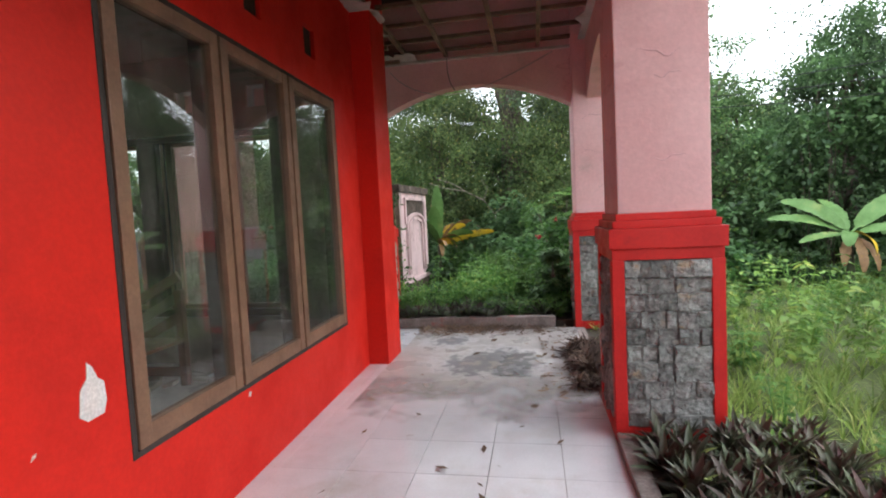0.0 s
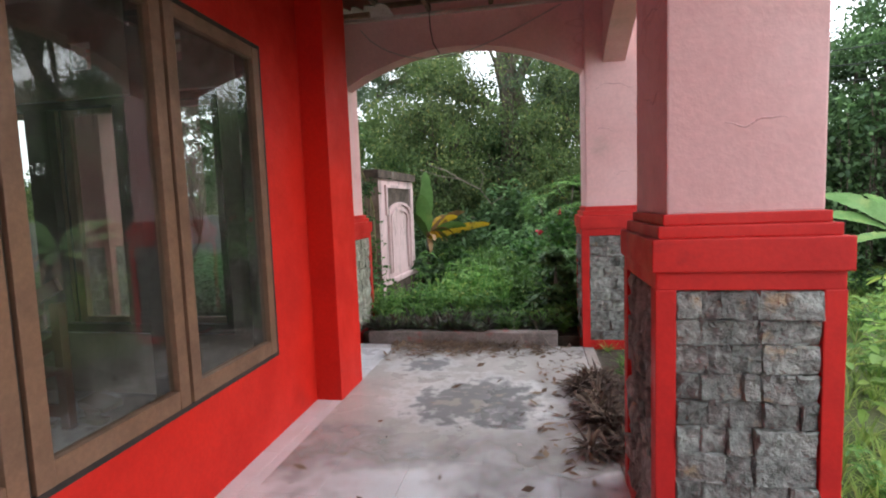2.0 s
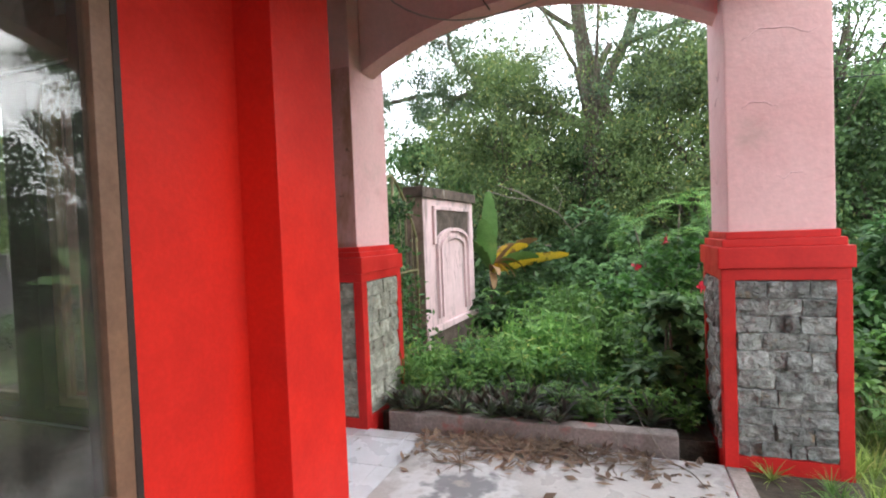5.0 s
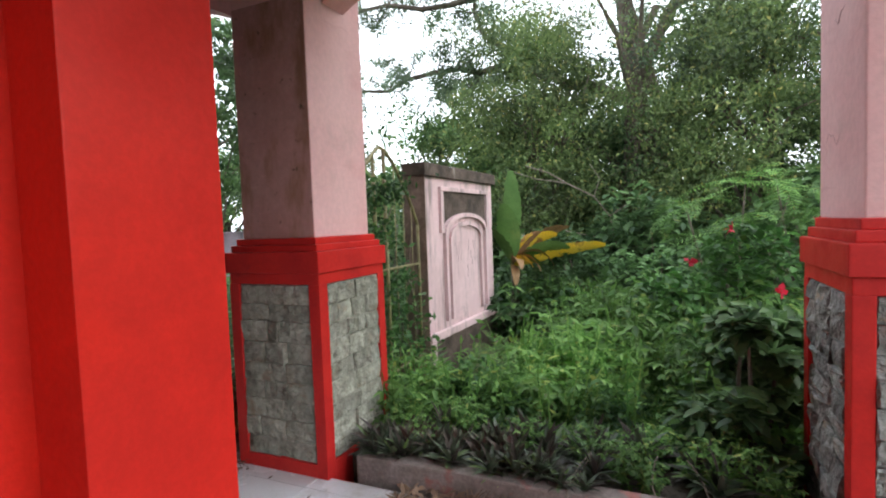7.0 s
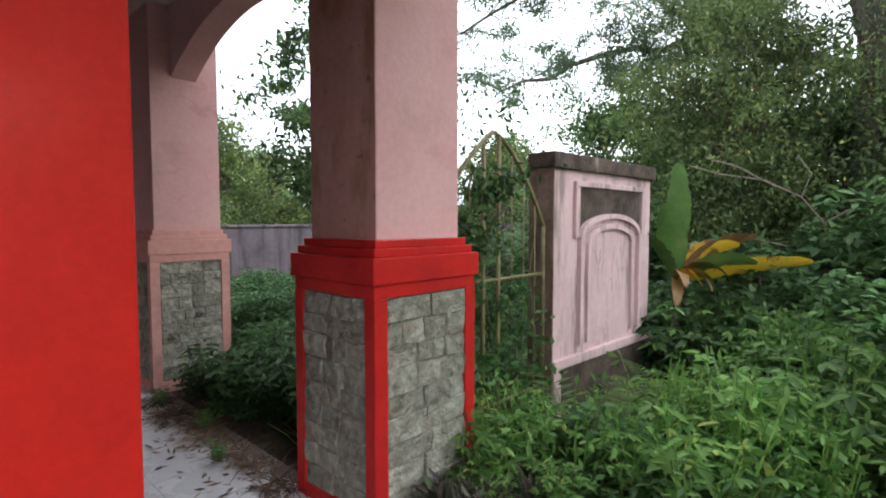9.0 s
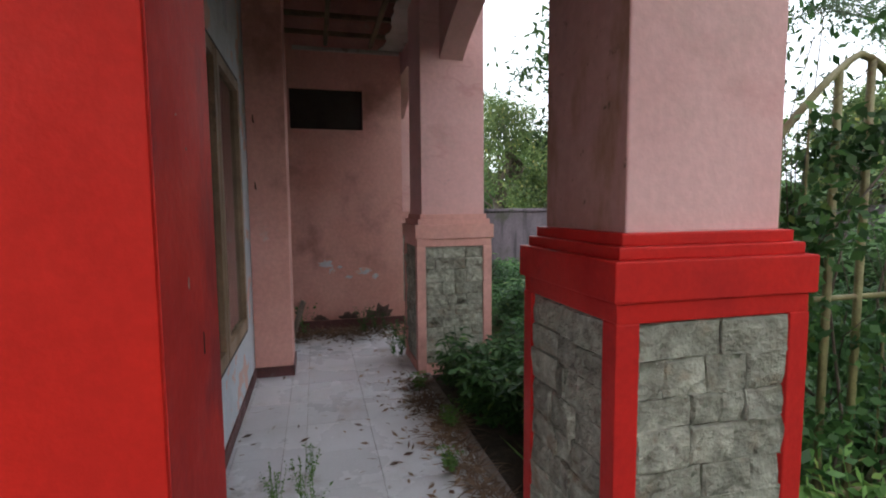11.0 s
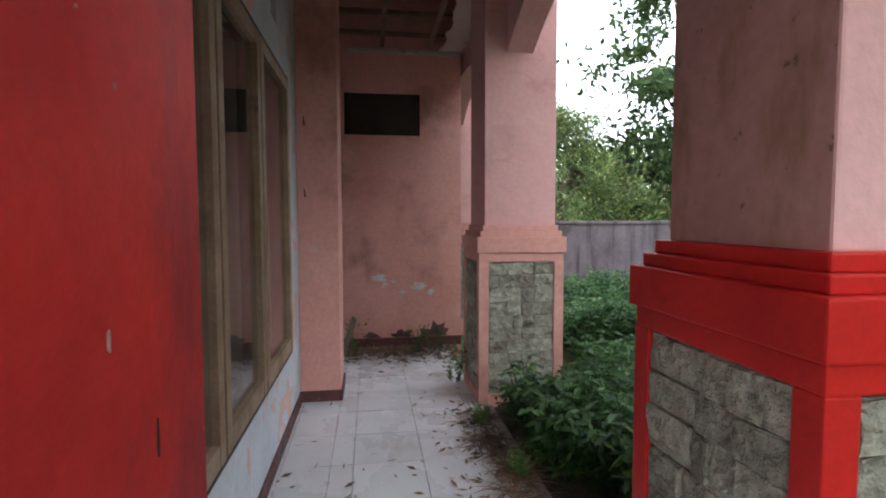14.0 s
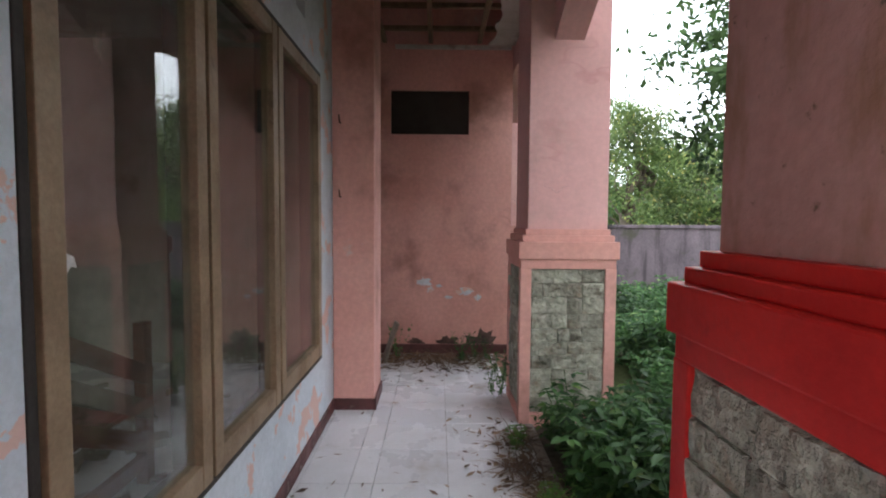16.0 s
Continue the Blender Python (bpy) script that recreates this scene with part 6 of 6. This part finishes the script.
def litter(name, spots, size, label, z=0.004):
    nr = np.random.RandomState(len(spots))
    c = np.array([(x, y, z + nr.uniform(0, 0.012)) for x, y in spots])
    d = np.stack([nr.normal(size=len(c)), nr.normal(size=len(c)), nr.uniform(-.1, .25, len(c))], 1)
    d /= np.linalg.norm(d, axis=1)[:, None]
    s = np.stack([-d[:, 1], d[:, 0], nr.uniform(-.3, .5, len(c))], 1)
    L = size * nr.uniform(0.5, 1.5, (len(c), 1))
    W = L * nr.uniform(0.2, 0.45, (len(c), 1))
    v = np.stack([c, c + d * L * .5 + s * W * .5, c + d * L, c + d * L * .5 - s * W * .5], 1).reshape(-1, 3)
    v[:, 2] = np.maximum(v[:, 2], 0.003)
    ob = new(name, fast_mesh(name, v, np.arange(len(v)).reshape(-1, 4), L_DRY))
    return tagged(ob, label, "leaf litter", "", "stuff")


for k in range(4):
    x, d, ph = rnd.uniform(-1.2, 0.0), rnd.uniform(-0.4, 0.4), rnd.uniform(0, 6)
    pts = []
    for i in range(15):
        u = i / 14
        y = 6.45 - 0.65 * u
        z = 0.125 + 0.10 * max(0, 1 - u * 4) if y > 6.165 else max(0.006, 0.12 - (6.165 - y) * 1.1)
        pts.append((x + d * u + 0.03 * math.sin(ph + u * 9), y, z))
    cord("dry_vine", pts, 0.003, GREY_WOOD, "dry brown vine trailing over the kerb", "vine")
sp = [(np.clip(nrs.normal(-0.75, 0.45), -1.4, 0.3), 6.15 - abs(nrs.normal(0, 0.2))) for _ in range(620)]
sp += [(nrs.uniform(0.0, 0.42), nrs.uniform(3.7, 6.0)) for _ in range(160)]
sp += [(nrs.uniform(-1.4, 0.4), nrs.uniform(1.5, 5.8)) for _ in range(40)]
litter("porch_litter", sp, 0.075, "dry brown leaves scattered along the kerb")
sp = [(nrs.uniform(-4.7, -2.4), 6.10 - abs(nrs.normal(0, 0.20))) for _ in range(520)]
sp += [(END_X + 0.05 + abs(nrs.normal(0, 0.28)), nrs.uniform(4.8, 6.2)) for _ in range(1700)]
sp += [(nrs.uniform(-6.4, -1.6), nrs.uniform(4.8, 6.05)) for _ in range(90)]
litter("side_porch_litter", sp, 0.055, "dry leaves and twigs on the side porch floor")
strands = [rosette_mesh("dry_strands", 16, 0.20, 0.006, L_DRY, 90 + k, (0.0, 0.5), (0.3, 0.9), 3) for k in range(4)]
field("edge_straw", strands, [(nrs.uniform(-4.6, -2.5), 6.09 - abs(nrs.normal(0, 0.07))) for _ in range(60)] + [(nrs.uniform(-1.2, 0.1), 6.10 - abs(nrs.normal(0, 0.12))) for _ in range(30)] + [(END_X + 0.1 + abs(nrs.normal(0, 0.2)), nrs.uniform(5.0, 6.1)) for _ in range(26)], "dry straw and twigs along the bed edges", L_DRY, 0.5, 1.2, 0.006, "leaf litter")
field("edge_seedlings", light, [(nrs.uniform(-4.4, -2.5), 6.08 - abs(nrs.normal(0, 0.06))) for _ in range(4)], "small green seedlings at the bed edge", L_BRIGHT, 0.2, 0.5, 0.0)
field("end_weeds", weeds, [(-6.35, 6.0), (-6.3, 5.75), (-6.42, 5.9), (-5.35, 5.95), (-5.3, 6.02), (-6.4, 5.1)], "small weeds growing from the floor joints", L_WEED, 0.5, 0.9, 0.0)
scrap = bmesh.new()
rim = [(-2.375, 1.335), (-2.392, 1.325), (-2.398, 1.352), (-2.415, 1.372), (-2.432, 1.368), (-2.425, 1.392), (-2.402, 1.402), (-2.383, 1.395), (-2.372, 1.368)]
a_ = [scrap.verts.new((x, NY - 0.0145, z - 0.075)) for x, z in rim]
b_ = [scrap.verts.new((x, NY - 0.0157, z - 0.075)) for x, z in rim]
scrap.faces.new(a_)
scrap.faces.new(b_[::-1])
for k in range(len(rim)):
    scrap.faces.new((a_[k], b_[k], b_[(k + 1) % len(rim)], a_[(k + 1) % len(rim)]))
tagged(part("paper_scrap", scrap, CHIP), "torn scrap of white paper stuck on the window glass", "paper scrap")
field("joint_weeds", herbs, [(-3.1, 5.15), (-3.0, 5.05), (-3.25, 5.2), (-2.92, 5.22), (-3.12, 5.02)], "small weeds growing from a tile joint", L_BRIGHT, 0.4, 0.6, 0.0)


def bench():
    b = thing("broken_bench", "broken red-brown wooden bench inside the room", "bench", at=(-3.55, 3.95, 0))
    for x in (-0.42, 0.42):
        part("leg", solid(x - 0.035, x + 0.035, -0.03, 0.03, 0, 0.86, 0.004), OLD_WOOD, b)
        part("leg", solid(x - 0.035, x + 0.035, -0.53, -0.47, 0, 0.45, 0.004), OLD_WOOD, b)
    for k, z in enumerate((0.42, 0.60, 0.78)):
        bm = solid(-0.44, 0.44, -0.016, 0.016, -0.045, 0.045, 0.004)
        ob = part("slat", bm, OLD_WOOD if k != 1 else GREY_WOOD, b)
        ob.matrix_local = pose(0, 0.048, z, 0, -27, 0)
    part("seat", solid(-0.46, 0.46, -0.52, 0.0, 0.40, 0.43, 0.004), OLD_WOOD, b)
    part("bottom_rail", solid(-0.385, 0.385, -0.02, 0.02, 0.08, 0.16, 0.004), OLD_WOOD, b)
    return b


bench()
deb = [(nrs.uniform(-5.5, -2.2), nrs.uniform(0.5, 4.3)) for _ in range(90)]
bm = bmesh.new()
for x, y in deb:
    s = rnd.uniform(0.03, 0.14)
    m_ = pose(x, y, s * 0.25, rnd.uniform(-12, 12), rnd.uniform(-12, 12), rnd.uniform(0, 360))
    for vtx in box(bm, -s, s, -s * 0.6, s * 0.6, -s * 0.2, s * 0.2):
        vtx.co = m_ @ vtx.co
tagged(part("plaster_rubble", bm, INSIDE), "broken plaster rubble on the room floor", "rubble", "", "stuff")

film_bm = bmesh.new()
box(film_bm, -1.43, 0.425, 3.1, 6.09, 0.0012, 0.0020)
tagged(part("cement_film", film_bm, FILM), "dried grey cement film and soot on the tiles", "stain", "", "stuff")

# ---- floor tiles, last ----
tile_cache = {}


def tile(x0, x1, y0, y1, m_):
    key = (round(x1 - x0, 3), round(y1 - y0, 3), m_.name)
    if key not in tile_cache:
        w, d = (x1 - x0) / 2 - 0.0014, (y1 - y0) / 2 - 0.0014
        bm = bmesh.new()
        lo_ = [bm.verts.new((sx * w, sy * d, -0.008)) for sx, sy in ((-1, -1), (1, -1), (1, 1), (-1, 1))]
        mid = [bm.verts.new((sx * w, sy * d, -0.002)) for sx, sy in ((-1, -1), (1, -1), (1, 1), (-1, 1))]
        top = [bm.verts.new((sx * (w - 0.0012), sy * (d - 0.0012), 0)) for sx, sy in ((-1, -1), (1, -1), (1, 1), (-1, 1))]
        for a, b in ((lo_, mid), (mid, top)):
            for k in range(4):
                bm.faces.new((a[k], a[(k + 1) % 4], b[(k + 1) % 4], b[k]))
        bm.faces.new(top)
        tile_cache[key] = mesh_of("tile", bm, m_)
    ob = new("tile", tile_cache[key])
    ob.location = ((x0 + x1) / 2, (y0 + y1) / 2, rnd.uniform(-0.0008, 0.0008))
    ob.parent = floor_ob


def lay(xa, xb, ya, yb, ox, oy, m_):
    t = 0.40
    xs = [xa] + [ox + t * k for k in range(-40, 40) if xa + 0.03 < ox + t * k < xb - 0.03] + [xb]
    ys = [ya] + [oy + t * k for k in range(-40, 40) if ya + 0.03 < oy + t * k < yb - 0.03] + [yb]
    for i in range(len(xs) - 1):
        for j in range(len(ys) - 1):
            tile(xs[i], xs[i + 1], ys[j], ys[j + 1], m_)


lay(EX, 0.43, -2.2, 4.60, 0.1, 3.4, TILE_E)
lay(-1.432, 0.43, 4.60, 6.10, 0.1, 3.4, TILE_E)
lay(END_X, -1.432, 5.04, 6.10, -4.748, 5.168, TILE_N)
lay(END_X, -1.86, NY, 5.04, -4.748, 5.168, TILE_N)
